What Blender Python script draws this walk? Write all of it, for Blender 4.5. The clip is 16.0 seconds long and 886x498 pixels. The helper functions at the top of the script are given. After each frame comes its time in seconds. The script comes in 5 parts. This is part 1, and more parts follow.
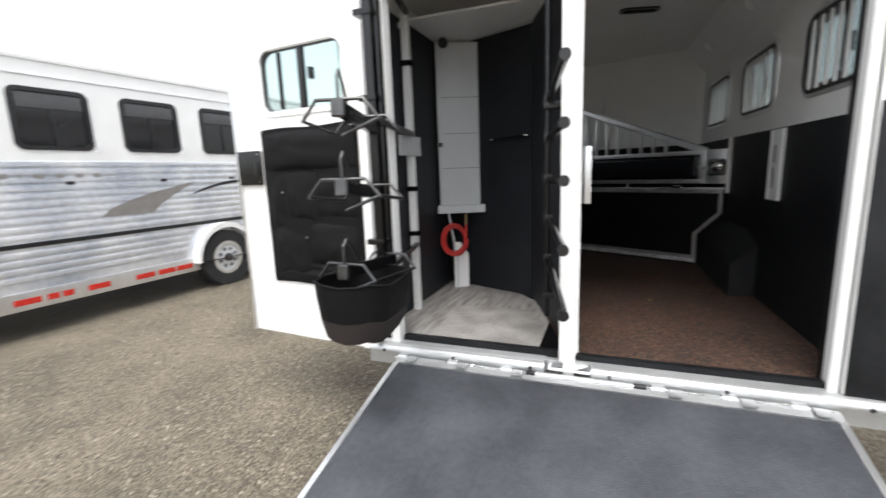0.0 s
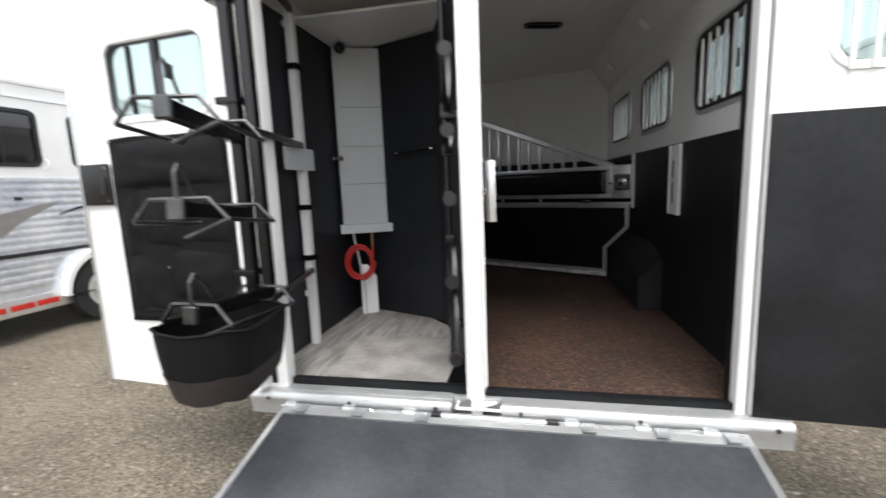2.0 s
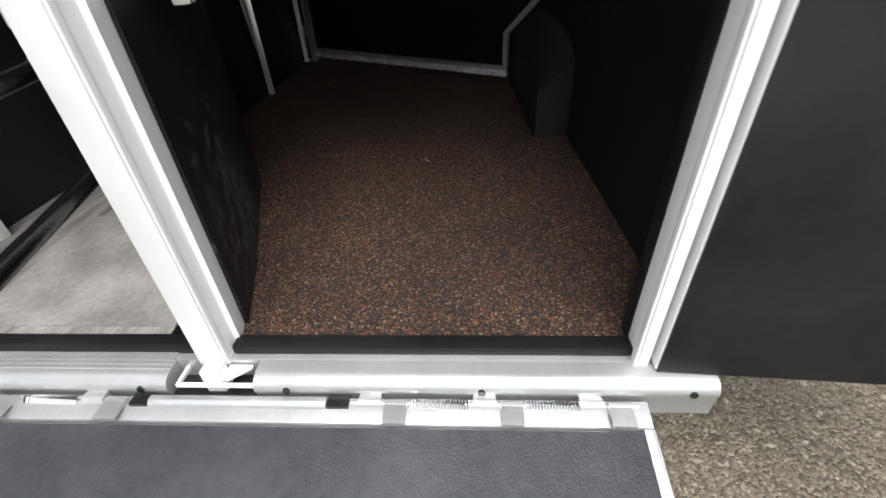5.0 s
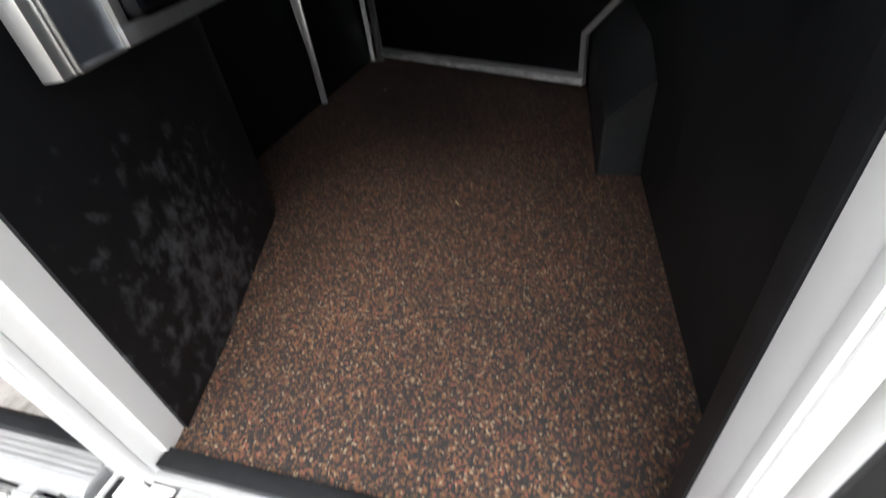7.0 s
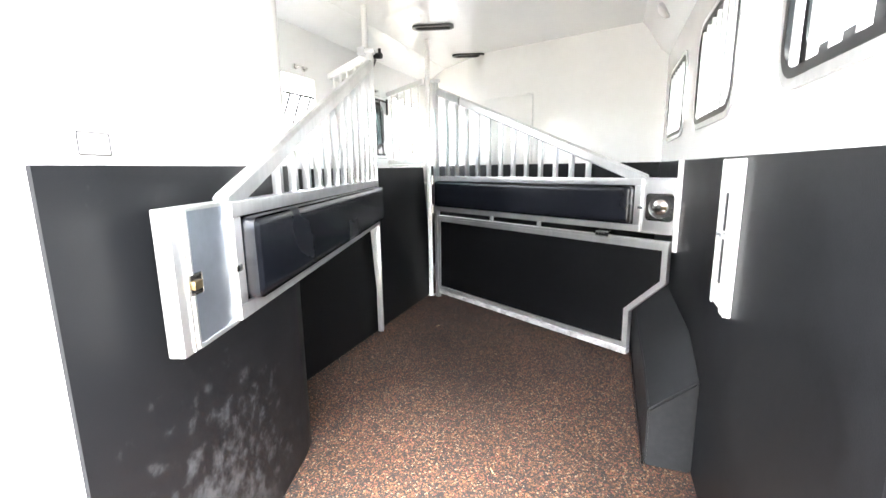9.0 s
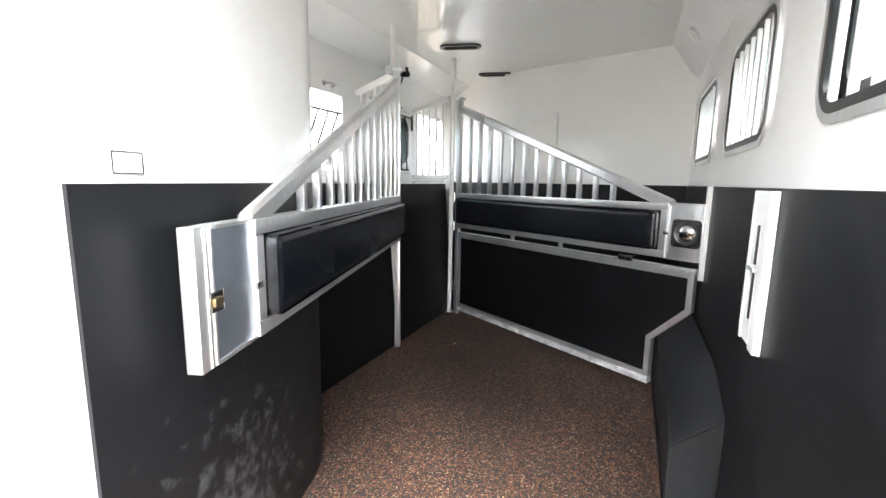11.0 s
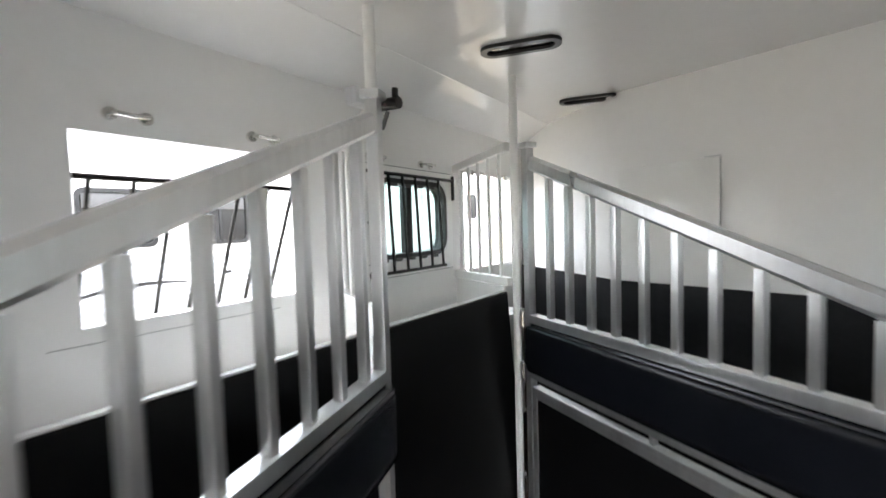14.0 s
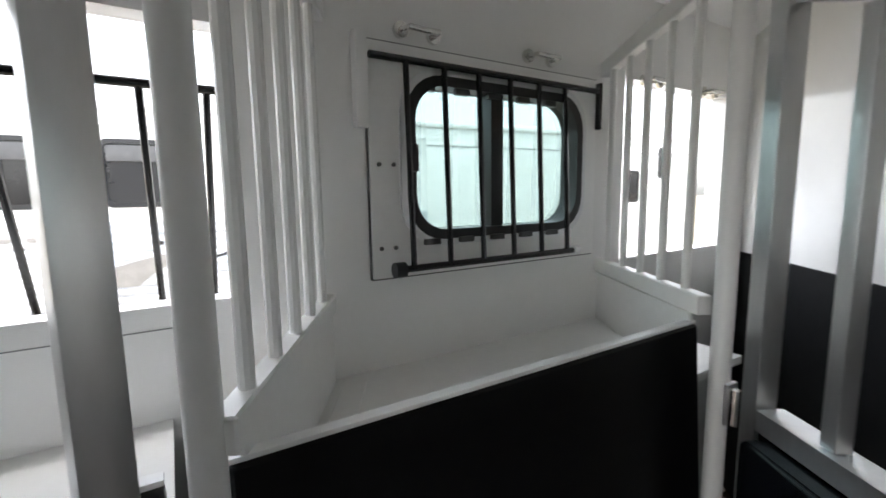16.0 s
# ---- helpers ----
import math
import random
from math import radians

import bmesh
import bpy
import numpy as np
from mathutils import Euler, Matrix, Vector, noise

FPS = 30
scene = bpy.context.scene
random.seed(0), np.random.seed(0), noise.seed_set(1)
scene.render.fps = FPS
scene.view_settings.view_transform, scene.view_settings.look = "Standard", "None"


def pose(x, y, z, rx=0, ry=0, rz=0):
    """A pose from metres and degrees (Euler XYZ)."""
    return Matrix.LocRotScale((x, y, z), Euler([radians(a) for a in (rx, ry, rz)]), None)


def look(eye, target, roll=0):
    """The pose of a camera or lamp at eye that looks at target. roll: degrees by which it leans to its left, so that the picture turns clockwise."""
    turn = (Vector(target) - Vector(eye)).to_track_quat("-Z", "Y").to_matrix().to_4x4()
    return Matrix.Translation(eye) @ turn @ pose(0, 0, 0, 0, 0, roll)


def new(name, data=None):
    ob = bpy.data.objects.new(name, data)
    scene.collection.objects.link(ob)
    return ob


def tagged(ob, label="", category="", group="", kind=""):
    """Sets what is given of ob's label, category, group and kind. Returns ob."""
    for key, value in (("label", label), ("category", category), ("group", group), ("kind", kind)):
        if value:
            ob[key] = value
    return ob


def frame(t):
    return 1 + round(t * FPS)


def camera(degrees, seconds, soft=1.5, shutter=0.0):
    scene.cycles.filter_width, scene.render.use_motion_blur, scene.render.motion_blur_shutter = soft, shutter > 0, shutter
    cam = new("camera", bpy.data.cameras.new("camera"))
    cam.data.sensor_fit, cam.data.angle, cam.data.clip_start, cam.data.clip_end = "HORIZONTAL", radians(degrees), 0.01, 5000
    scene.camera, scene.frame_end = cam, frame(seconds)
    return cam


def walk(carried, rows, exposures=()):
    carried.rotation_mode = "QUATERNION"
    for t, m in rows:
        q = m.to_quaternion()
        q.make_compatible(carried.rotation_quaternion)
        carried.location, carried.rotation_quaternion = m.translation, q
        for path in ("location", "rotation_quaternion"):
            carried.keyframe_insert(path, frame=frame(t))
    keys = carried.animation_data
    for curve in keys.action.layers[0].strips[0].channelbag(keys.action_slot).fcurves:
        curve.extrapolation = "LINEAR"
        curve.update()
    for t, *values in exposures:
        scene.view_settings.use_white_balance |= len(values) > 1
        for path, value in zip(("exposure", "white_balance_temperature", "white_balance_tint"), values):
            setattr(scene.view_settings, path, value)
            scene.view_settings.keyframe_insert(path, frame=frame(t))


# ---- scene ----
cam = camera(90.9, 16.0, shutter=0.5)
PATH = [
    (0, (0.186, -2.046, 1.353), (-0.526, -0.21, 1.004), -2.1),
    (0.5, (0.208, -1.957, 1.357), (-0.297, -0.052, 1.018), -3.0),
    (1, (0.187, -1.896, 1.361), (-0.383, -0.014, 1.001), -2.3),
    (1.5, (0.169, -1.86, 1.362), (-0.362, 0.05, 1.1), -2.6),
    (2, (0.258, -1.76, 1.35), (-0.147, 0.176, 1.057), -2.3),
    (2.5, (0.483, -1.619, 1.331), (0.342, 0.331, 0.908), -0.0),
    (3, (0.583, -1.44, 1.287), (0.633, 0.503, 0.817), -0.1),
    (3.5, (0.555, -1.141, 1.299), (0.493, 0.782, 0.754), -1.4),
    (4, (0.577, -0.968, 1.255), (0.575, 0.874, 0.476), -2.6),
    (6.5, (0.759, -0.329, 1.295), (0.344, 1.045, -0.098), -6.9),
    (7, (0.831, -0.26, 1.315), (0.309, 1.232, 0.089), -7.7),
    (7.5, (0.847, -0.268, 1.4), (0.207, 1.408, 0.518), -6.7),
    (8, (0.849, -0.269, 1.448), (0.169, 1.49, 0.781), -3.7),
    (8.5, (0.84, -0.277, 1.483), (0.09, 1.505, 0.971), -2.1),
    (9, (0.837, -0.272, 1.515), (0.068, 1.537, 1.149), -0.8),
    (11.5, (0.828, -0.254, 1.552), (-0.042, 1.523, 1.262), 0.9),
    (12, (0.761, -0.089, 1.587), (-0.09, 1.702, 1.326), -0.0),
    (12.5, (0.638, 0.161, 1.656), (-0.17, 1.975, 1.412), -1.1),
    (13, (0.543, 0.548, 1.716), (-0.367, 2.321, 1.553), 1.8),
    (13.5, (0.41, 0.898, 1.799), (-0.721, 2.531, 1.575), -0.2),
    (14, (0.246, 1.229, 1.834), (-0.951, 2.828, 1.731), -1.7),
    (14.5, (0.155, 1.588, 1.848), (-1.262, 2.998, 1.759), 1.6),
    (15, (-0.019, 1.859, 1.806), (-1.573, 3.11, 1.655), 0.4),
    (15.5, (-0.178, 2.054, 1.801), (-1.795, 3.21, 1.567), -0.8),
    (16, (-0.239, 2.152, 1.797), (-1.962, 3.135, 1.543), -0.8),
]
walk(cam, [(t, look(eye, target, roll)) for t, eye, target, roll in PATH], [(0, 1.21), (2.5, 1.21), (3.5, 1.22), (4, 1.09), (6.5, 1.38), (7, 1.75), (7.5, 2.75), (8, 4.2), (8.5, 5.0), (9, 5.1), (11.5, 3.9), (12, 3.8), (12.5, 4.1), (13, 4.1), (13.5, 3.97), (14, 3.75), (15, 3.32), (16, 2.95)])
F, G, CEIL = 0.46, -0.12, 2.475         # trailer floor, ground outside, ceiling

# ---- world, sun, exposure ----
world = bpy.data.worlds.new("overcast")
scene.world = world
world.use_nodes = True
wn = world.node_tree.nodes
sky = wn.new("ShaderNodeTexSky")
sky.sky_type, sky.sun_disc = "NISHITA", False
sky.sun_elevation, sky.sun_rotation, sky.dust_density = radians(66), radians(169), 3.0
hsv = wn.new("ShaderNodeHueSaturation")
hsv.inputs["Saturation"].default_value = 0.25
world.node_tree.links.new(sky.outputs[0], hsv.inputs["Color"])
world.node_tree.links.new(hsv.outputs[0], wn["Background"].inputs["Color"])
wn["Background"].inputs["Strength"].default_value = 0.15
sun = new("sun", bpy.data.lights.new("sun", "SUN"))
sun.data.energy, sun.data.angle, sun.data.color = 1.3, radians(40), (1.0, 0.975, 0.94)
sun.matrix_world = look((0.88, -4.5, 10.4), (0, 0, 0))
scene.cycles.max_bounces, scene.cycles.diffuse_bounces, scene.cycles.glossy_bounces = 16, 10, 6


# ---- materials ----
def material(name, color, rough=0.5, metal=0.0, var=0.08, scale=6.0, bump=0.0, bscale=60.0, stretch=(1, 1, 1), wear_sheen=None, coat=0.0, spec=0.5):
    """Principled surface with two scales of colour change, rough gloss and fine relief, in world metres."""
    m = bpy.data.materials.new(name)
    m.use_nodes = True
    nt = m.node_tree
    b = nt.nodes["Principled BSDF"]
    geo = nt.nodes.new("ShaderNodeNewGeometry")
    mp = nt.nodes.new("ShaderNodeMapping")
    mp.inputs["Scale"].default_value = stretch
    nt.links.new(geo.outputs["Position"], mp.inputs[0])
    n1, n2 = nt.nodes.new("ShaderNodeTexNoise"), nt.nodes.new("ShaderNodeTexNoise")
    n1.inputs["Scale"].default_value, n2.inputs["Scale"].default_value = scale, scale * 11
    n1.inputs["Detail"].default_value = n2.inputs["Detail"].default_value = 5
    for n in (n1, n2):
        nt.links.new(mp.outputs[0], n.inputs["Vector"])
    add = nt.nodes.new("ShaderNodeMath")
    add.operation = "MULTIPLY_ADD"
    add.inputs[1].default_value = 0.45
    nt.links.new(n2.outputs[0], add.inputs[0])
    nt.links.new(n1.outputs[0], add.inputs[2])
    ramp = nt.nodes.new("ShaderNodeValToRGB")
    ramp.color_ramp.elements[0].position, ramp.color_ramp.elements[1].position = 0.45, 1.0
    c = Vector(color)
    lo, hi = c * (1 - var), Vector([min(1, v * (1 + var)) for v in c])
    if wear_sheen:
        hi = Vector(wear_sheen)
    ramp.color_ramp.elements[0].color, ramp.color_ramp.elements[1].color = (*lo, 1), (*hi, 1)
    nt.links.new(add.outputs[0], ramp.inputs[0])
    nt.links.new(ramp.outputs[0], b.inputs["Base Color"])
    rr = nt.nodes.new("ShaderNodeMapRange")
    rr.inputs["To Min"].default_value, rr.inputs["To Max"].default_value = max(0.02, rough - 0.08), min(1, rough + 0.1)
    nt.links.new(n1.outputs[0], rr.inputs["Value"])
    nt.links.new(rr.outputs[0], b.inputs["Roughness"])
    b.inputs["Metallic"].default_value = metal
    b.inputs["Coat Weight"].default_value = coat
    b.inputs["Specular IOR Level"].default_value = spec
    if bump:
        n3 = nt.nodes.new("ShaderNodeTexNoise")
        n3.inputs["Scale"].default_value, n3.inputs["Detail"].default_value = bscale, 4
        nt.links.new(mp.outputs[0], n3.inputs["Vector"])
        bp = nt.nodes.new("ShaderNodeBump")
        bp.inputs["Strength"].default_value, bp.inputs["Distance"].default_value = bump, 0.01
        nt.links.new(n3.outputs[0], bp.inputs["Height"])
        nt.links.new(bp.outputs[0], b.inputs["Normal"])
    return m


def speckle(name, colors, scale, rough, bump, dist=0.004, patch=0.0):
    """Granules of several colours: cells of a Voronoi texture, with relief between them."""
    m = material(name, colors[0][1], rough)
    nt = m.node_tree
    b = nt.nodes["Principled BSDF"]
    geo = nt.nodes.new("ShaderNodeNewGeometry")
    v = nt.nodes.new("ShaderNodeTexVoronoi")
    v.inputs["Scale"].default_value = scale
    nt.links.new(geo.outputs["Position"], v.inputs["Vector"])
    sep = nt.nodes.new("ShaderNodeSeparateColor")
    nt.links.new(v.outputs["Color"], sep.inputs[0])
    r = nt.nodes.new("ShaderNodeValToRGB")
    r.color_ramp.interpolation = "CONSTANT"
    while len(r.color_ramp.elements) < len(colors):
        r.color_ramp.elements.new(0.5)
    for e, (p, c) in zip(r.color_ramp.elements, colors):
        e.position, e.color = p, (*c, 1)
    nt.links.new(sep.outputs[0], r.inputs[0])
    big = nt.nodes.new("ShaderNodeTexNoise")
    big.inputs["Scale"].default_value, big.inputs["Detail"].default_value = 1.3, 6
    nt.links.new(geo.outputs["Position"], big.inputs["Vector"])
    mr = nt.nodes.new("ShaderNodeMapRange")
    mr.inputs["From Min"].default_value, mr.inputs["From Max"].default_value = 0.3, 0.7
    mr.inputs["To Min"].default_value, mr.inputs["To Max"].default_value = 1 - patch, 1 + patch
    nt.links.new(big.outputs[0], mr.inputs["Value"])
    mul = nt.nodes.new("ShaderNodeVectorMath")
    mul.operation = "SCALE"
    nt.links.new(r.outputs[0], mul.inputs[0])
    nt.links.new(mr.outputs[0], mul.inputs["Scale"])
    nt.links.new(mul.outputs[0], b.inputs["Base Color"])
    bp = nt.nodes.new("ShaderNodeBump")
    bp.inputs["Strength"].default_value, bp.inputs["Distance"].default_value = bump, dist
    bp.invert = True
    nt.links.new(v.outputs["Distance"], bp.inputs["Height"])
    nt.links.new(bp.outputs[0], b.inputs["Normal"])
    return m


def glass(name, tint, rough=0.0, alpha=0.25):
    """A pane: mostly clear, with a gloss of its own."""
    m = bpy.data.materials.new(name)
    m.use_nodes = True
    nt = m.node_tree
    nt.nodes.remove(nt.nodes["Principled BSDF"])
    tr, gl, mix, fr = (nt.nodes.new(k) for k in ("ShaderNodeBsdfTransparent", "ShaderNodeBsdfGlossy", "ShaderNodeMixShader", "ShaderNodeLayerWeight"))
    tr.inputs[0].default_value = (*tint, 1)
    gl.inputs["Roughness"].default_value = rough
    gl.inputs["Color"].default_value = (0.9, 0.95, 0.95, 1)
    ad = nt.nodes.new("ShaderNodeMath")
    ad.inputs[1].default_value = alpha
    pw = nt.nodes.new("ShaderNodeMath")
    pw.operation, pw.inputs[1].default_value = "POWER", 4.0
    nt.links.new(fr.outputs["Facing"], pw.inputs[0])
    nt.links.new(pw.outputs[0], ad.inputs[0])
    nt.links.new(ad.outputs[0], mix.inputs[0])
    nt.links.new(tr.outputs[0], mix.inputs[1])
    nt.links.new(gl.outputs[0], mix.inputs[2])
    nt.links.new(mix.outputs[0], nt.nodes["Material Output"].inputs[0])
    return m


WHITE = material("white_gloss_panel", (0.87, 0.87, 0.86), 0.14, var=0.03, scale=1.5, bump=0.03, bscale=5, coat=0.3)
PAINT = material("white_paint", (0.85, 0.85, 0.84), 0.32, var=0.04, scale=4, bump=0.02, bscale=40)
ALU = material("mill_aluminium", (0.80, 0.81, 0.82), 0.3, 0.9, var=0.14, scale=5, bump=0.05, bscale=90, stretch=(1, 1, 0.25))
# Darker bluish base holds the blue-grey reflection on the open gate's latch box.
ALU_TINTED = material("reflection_tinted_aluminium", (0.38, 0.43, 0.50), 0.3, 0.9, var=0.15, scale=4, bump=0.04, bscale=50)
ANOD = material("satin_anodised_aluminium", (0.5, 0.51, 0.515), 0.34, 0.6, var=0.12, scale=6, bump=0.05, bscale=80)
# Stall lining, its colour darkened for the shade inside the trailer.
RUBBER = material("black_rubber_lining", (0.0060, 0.0064, 0.0074), 0.44, var=0.4, scale=2.6, bump=0.07, bscale=420, wear_sheen=(0.017, 0.018, 0.020), spec=0.2)
# Same lining as RUBBER, with daylight on the open door put into the colour.
DAYLIT = material("daylit_rubber_lining", (0.0098, 0.0103, 0.0115), 0.46, var=0.4, scale=2.6, bump=0.07, bscale=420, wear_sheen=(0.021, 0.022, 0.0245), spec=0.24)
BOXRUB = material("worn_rubber_cover", (0.010, 0.0105, 0.0116), 0.5, var=0.35, scale=5, bump=0.12, bscale=300, wear_sheen=(0.021, 0.022, 0.0235), spec=0.3)
SEAM = material("dark_seam", (0.22, 0.225, 0.23), 0.6, var=0.1, scale=20)
CHAR = material("charcoal_plastic", (0.075, 0.075, 0.078), 0.4, var=0.15, scale=12)
CHIPPED = material("chipped_aluminium", (0.30, 0.30, 0.31), 0.45, 0.4, var=0.3, scale=16, bump=0.15, bscale=60, wear_sheen=(0.95, 0.95, 0.93))
VINYL = material("black_vinyl", (0.0050, 0.0060, 0.0088), 0.24, var=0.25, scale=2.2, bump=0.08, bscale=260)
BLACK = material("black_powder_coat", (0.005, 0.005, 0.0056), 0.2, var=0.3, scale=20, bump=0.08, bscale=300)
PLASTIC = material("black_plastic", (0.011, 0.011, 0.012), 0.32, var=0.2, scale=15)
PANELBLK = material("black_panel_facing", (0.0035, 0.0038, 0.0045), 0.42, var=0.4, scale=4, bump=0.05, bscale=300, spec=0.2)
CLOTH = material("black_nylon_cloth", (0.005, 0.005, 0.0055), 0.58, spec=0.16, var=0.35, scale=10, bump=0.35, bscale=420)
TANCLOTH = material("dark_brown_mesh_cloth", (0.022, 0.015, 0.014), 0.75, var=0.3, scale=30, bump=0.4, bscale=500)
RAMPMAT = material("ramp_rubber", (0.028, 0.032, 0.040), 0.6, var=0.35, scale=3.5, bump=0.3, bscale=160, wear_sheen=(0.066, 0.071, 0.081))
GREY = material("grey_painted_metal", (0.62, 0.635, 0.645), 0.42, var=0.05, scale=4)
STRAW = material("straw", (0.45, 0.36, 0.18), 0.7, var=0.3, scale=80)
RED = material("red_hose", (0.5, 0.03, 0.025), 0.4, var=0.2, scale=30)
REDLENS = material("red_reflector", (0.55, 0.03, 0.02), 0.25, var=0.2, scale=40)
BRASS = material("brass", (0.30, 0.23, 0.13), 0.35, 1.0, scale=30)
STEEL = material("bright_steel", (0.7, 0.7, 0.68), 0.18, 1.0, var=0.15, scale=25)
DARKSTEEL = material("dark_steel", (0.12, 0.12, 0.12), 0.35, 1.0, var=0.3, scale=25)
TYRE = material("tyre_rubber", (0.02, 0.02, 0.021), 0.75, var=0.3, scale=12, bump=0.3, bscale=90)
# Blue to white blotches put the mirrored surroundings into the base colour.
SKIN = material("corrugated_aluminium", (0.58, 0.65, 0.77), 0.2, 0.5, var=0.3, scale=1.7, bump=0.06, bscale=6, wear_sheen=(0.97, 0.97, 0.98))
TAUPE = material("taupe_stripe", (0.22, 0.21, 0.2), 0.4, var=0.15, scale=10)
DARKGLASS = material("dark_tinted_glass", (0.012, 0.012, 0.013), 0.06, var=0.2, scale=3)
PANE = glass("window_glass", (0.82, 0.9, 0.88), alpha=0.06)
FEEDPANE = glass("pale_green_tinted_glass", (0.50, 0.575, 0.565), alpha=0.08)
TINTED = glass("tinted_window_glass", (0.55, 0.60, 0.60), alpha=0.06)
MAT = speckle("speckled_rubber_floor", [(0.0, (0.0078, 0.0074, 0.008)), (0.40, (0.0165, 0.0128, 0.0115)), (0.54, (0.043, 0.0185, 0.0118)), (0.67, (0.081, 0.0365, 0.0155)), (0.79, (0.113, 0.055, 0.0235)), (0.90, (0.122, 0.037, 0.0235)), (0.955, (0.185, 0.14, 0.092))], 205, 0.8, 0.45, 0.002, patch=0.38)
GRAVEL = speckle("gravel", [(0.0, (0.086, 0.072, 0.052)), (0.25, (0.140, 0.118, 0.086)), (0.58, (0.180, 0.155, 0.114)), (0.87, (0.25, 0.22, 0.168))], 100, 0.92, 0.85, 0.012, patch=0.3)
SCUFF = material("scuffed_rubber_lining", (0.008, 0.0085, 0.0095), 0.44, bump=0.07, bscale=420, spec=0.3)
_nt = SCUFF.node_tree
_geo = _nt.nodes.new("ShaderNodeNewGeometry")
_sc = _nt.nodes.new("ShaderNodeTexNoise")
_sc.inputs["Scale"].default_value, _sc.inputs["Detail"].default_value, _sc.inputs["Roughness"].default_value = 22, 5, 0.62
_nt.links.new(_geo.outputs["Position"], _sc.inputs["Vector"])
_far = _nt.nodes.new("ShaderNodeVectorMath")
_far.operation = "DISTANCE"
_far.inputs[1].default_value = (-0.08, 0.42, 0.62)
_nt.links.new(_geo.outputs["Position"], _far.inputs[0])
_fall = _nt.nodes.new("ShaderNodeMapRange")
_fall.inputs["From Min"].default_value, _fall.inputs["From Max"].default_value = 0.05, 0.55
_fall.inputs["To Min"].default_value, _fall.inputs["To Max"].default_value = 0.19, -0.1
_nt.links.new(_far.outputs["Value"], _fall.inputs["Value"])
_sum = _nt.nodes.new("ShaderNodeMath")
_nt.links.new(_sc.outputs[0], _sum.inputs[0])
_nt.links.new(_fall.outputs[0], _sum.inputs[1])
_rmp = _nt.nodes.new("ShaderNodeValToRGB")
_rmp.color_ramp.elements[0].position, _rmp.color_ramp.elements[1].position = 0.57, 0.78
_rmp.color_ramp.elements[0].color, _rmp.color_ramp.elements[1].color = (0.0085, 0.0092, 0.0108, 1), (0.066, 0.069, 0.074, 1)
_nt.links.new(_sum.outputs[0], _rmp.inputs[0])
_nt.links.new(_rmp.outputs[0], _nt.nodes["Principled BSDF"].inputs["Base Color"])
SHEET = material("film_covered_vinyl", (0.22, 0.21, 0.198), 0.32, var=0.3, scale=7, bump=0.5, bscale=16, wear_sheen=(0.42, 0.405, 0.385))
# Bluer lining, its tone also lifted above RUBBER for missing tack room light.
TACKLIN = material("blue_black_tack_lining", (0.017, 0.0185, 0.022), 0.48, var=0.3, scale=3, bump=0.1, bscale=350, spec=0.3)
PLANK = material("grey_wood_vinyl", (0.19, 0.18, 0.168), 0.42, var=0.45, scale=6, bump=0.06, bscale=60, stretch=(5.0, 0.8, 1), wear_sheen=(0.47, 0.455, 0.435))


# ---- mesh helpers ----
def smooth(bm, angle=35):
    for f in bm.faces:
        f.smooth = True
    for e in bm.edges:
        if len(e.link_faces) == 2 and e.calc_face_angle(0) > radians(angle):
            e.smooth = False


def link(name, bm, mat):
    me = bpy.data.meshes.new(name)
    bm.normal_update()
    smooth(bm)
    bm.to_mesh(me)
    bm.free()
    me.materials.append(mat)
    return new(name, me)


def part(name, bm, mat, parent, label=""):
    ob = link(name, bm, mat)
    ob.parent = parent
    base = parent
    while base.parent:
        base = base.parent
    if parent is base:
        ob.matrix_parent_inverse = base.matrix_basis.inverted()
    if label:
        ob["label"] = label
    return ob


def thing(name, at, label, category, group="", kind=""):
    ob = new(name)
    ob.empty_display_size = 0.1
    ob.matrix_basis = Matrix.Translation(at)
    return tagged(ob, label, category, group, kind)


def struct(name, bm, mat, label="", category=""):
    return tagged(link(name, bm, mat), label, category, "", "structure")


def box(bm, lo, hi, bevel=0.0, m=None, seg=2):
    lo, hi = Vector(lo), Vector(hi)
    vs = bmesh.ops.create_cube(bm, size=1)["verts"]
    for v in vs:
        v.co = Vector([(lo[i] + hi[i]) / 2 + v.co[i] * (hi[i] - lo[i]) for i in range(3)])
    if bevel:
        es = list({e for v in vs for e in v.link_edges})
        got = bmesh.ops.bevel(bm, geom=es, offset=bevel, segments=seg, profile=0.7, affect="EDGES")
        vs = list({v for f in got["faces"] for v in f.verts} | {v for v in vs if v.is_valid})
    if m is not None:
        for v in vs:
            v.co = m @ v.co
    return bm


def boxm(lo, hi, bevel=0.0, m=None):
    return box(bmesh.new(), lo, hi, bevel, m)


def tube(bm, pts, r, seg=10, cap=True, m=None):
    """A round tube along a line of points."""
    pts = [Vector(p) for p in pts]
    rings = []
    up = None
    for i, p in enumerate(pts):
        a = pts[max(i - 1, 0)]
        b = pts[min(i + 1, len(pts) - 1)]
        d = (b - a).normalized()
        if up is None or abs(up.dot(d)) > 0.98:
            up = Vector((0, 0, 1)) if abs(d.z) < 0.9 else Vector((1, 0, 0))
        s = d.cross(up).normalized()
        up = s.cross(d).normalized()
        rings.append([bm.verts.new(p + (s * math.cos(2 * math.pi * k / seg) + up * math.sin(2 * math.pi * k / seg)) * r) for k in range(seg)])
    for a, b in zip(rings, rings[1:]):
        for k in range(seg):
            bm.faces.new((a[k], a[(k + 1) % seg], b[(k + 1) % seg], b[k]))
    if cap:
        bm.faces.new(rings[0][::-1])
        bm.faces.new(rings[-1])
    if m is not None:
        for ring in rings:
            for v in ring:
                v.co = m @ v.co
    return bm


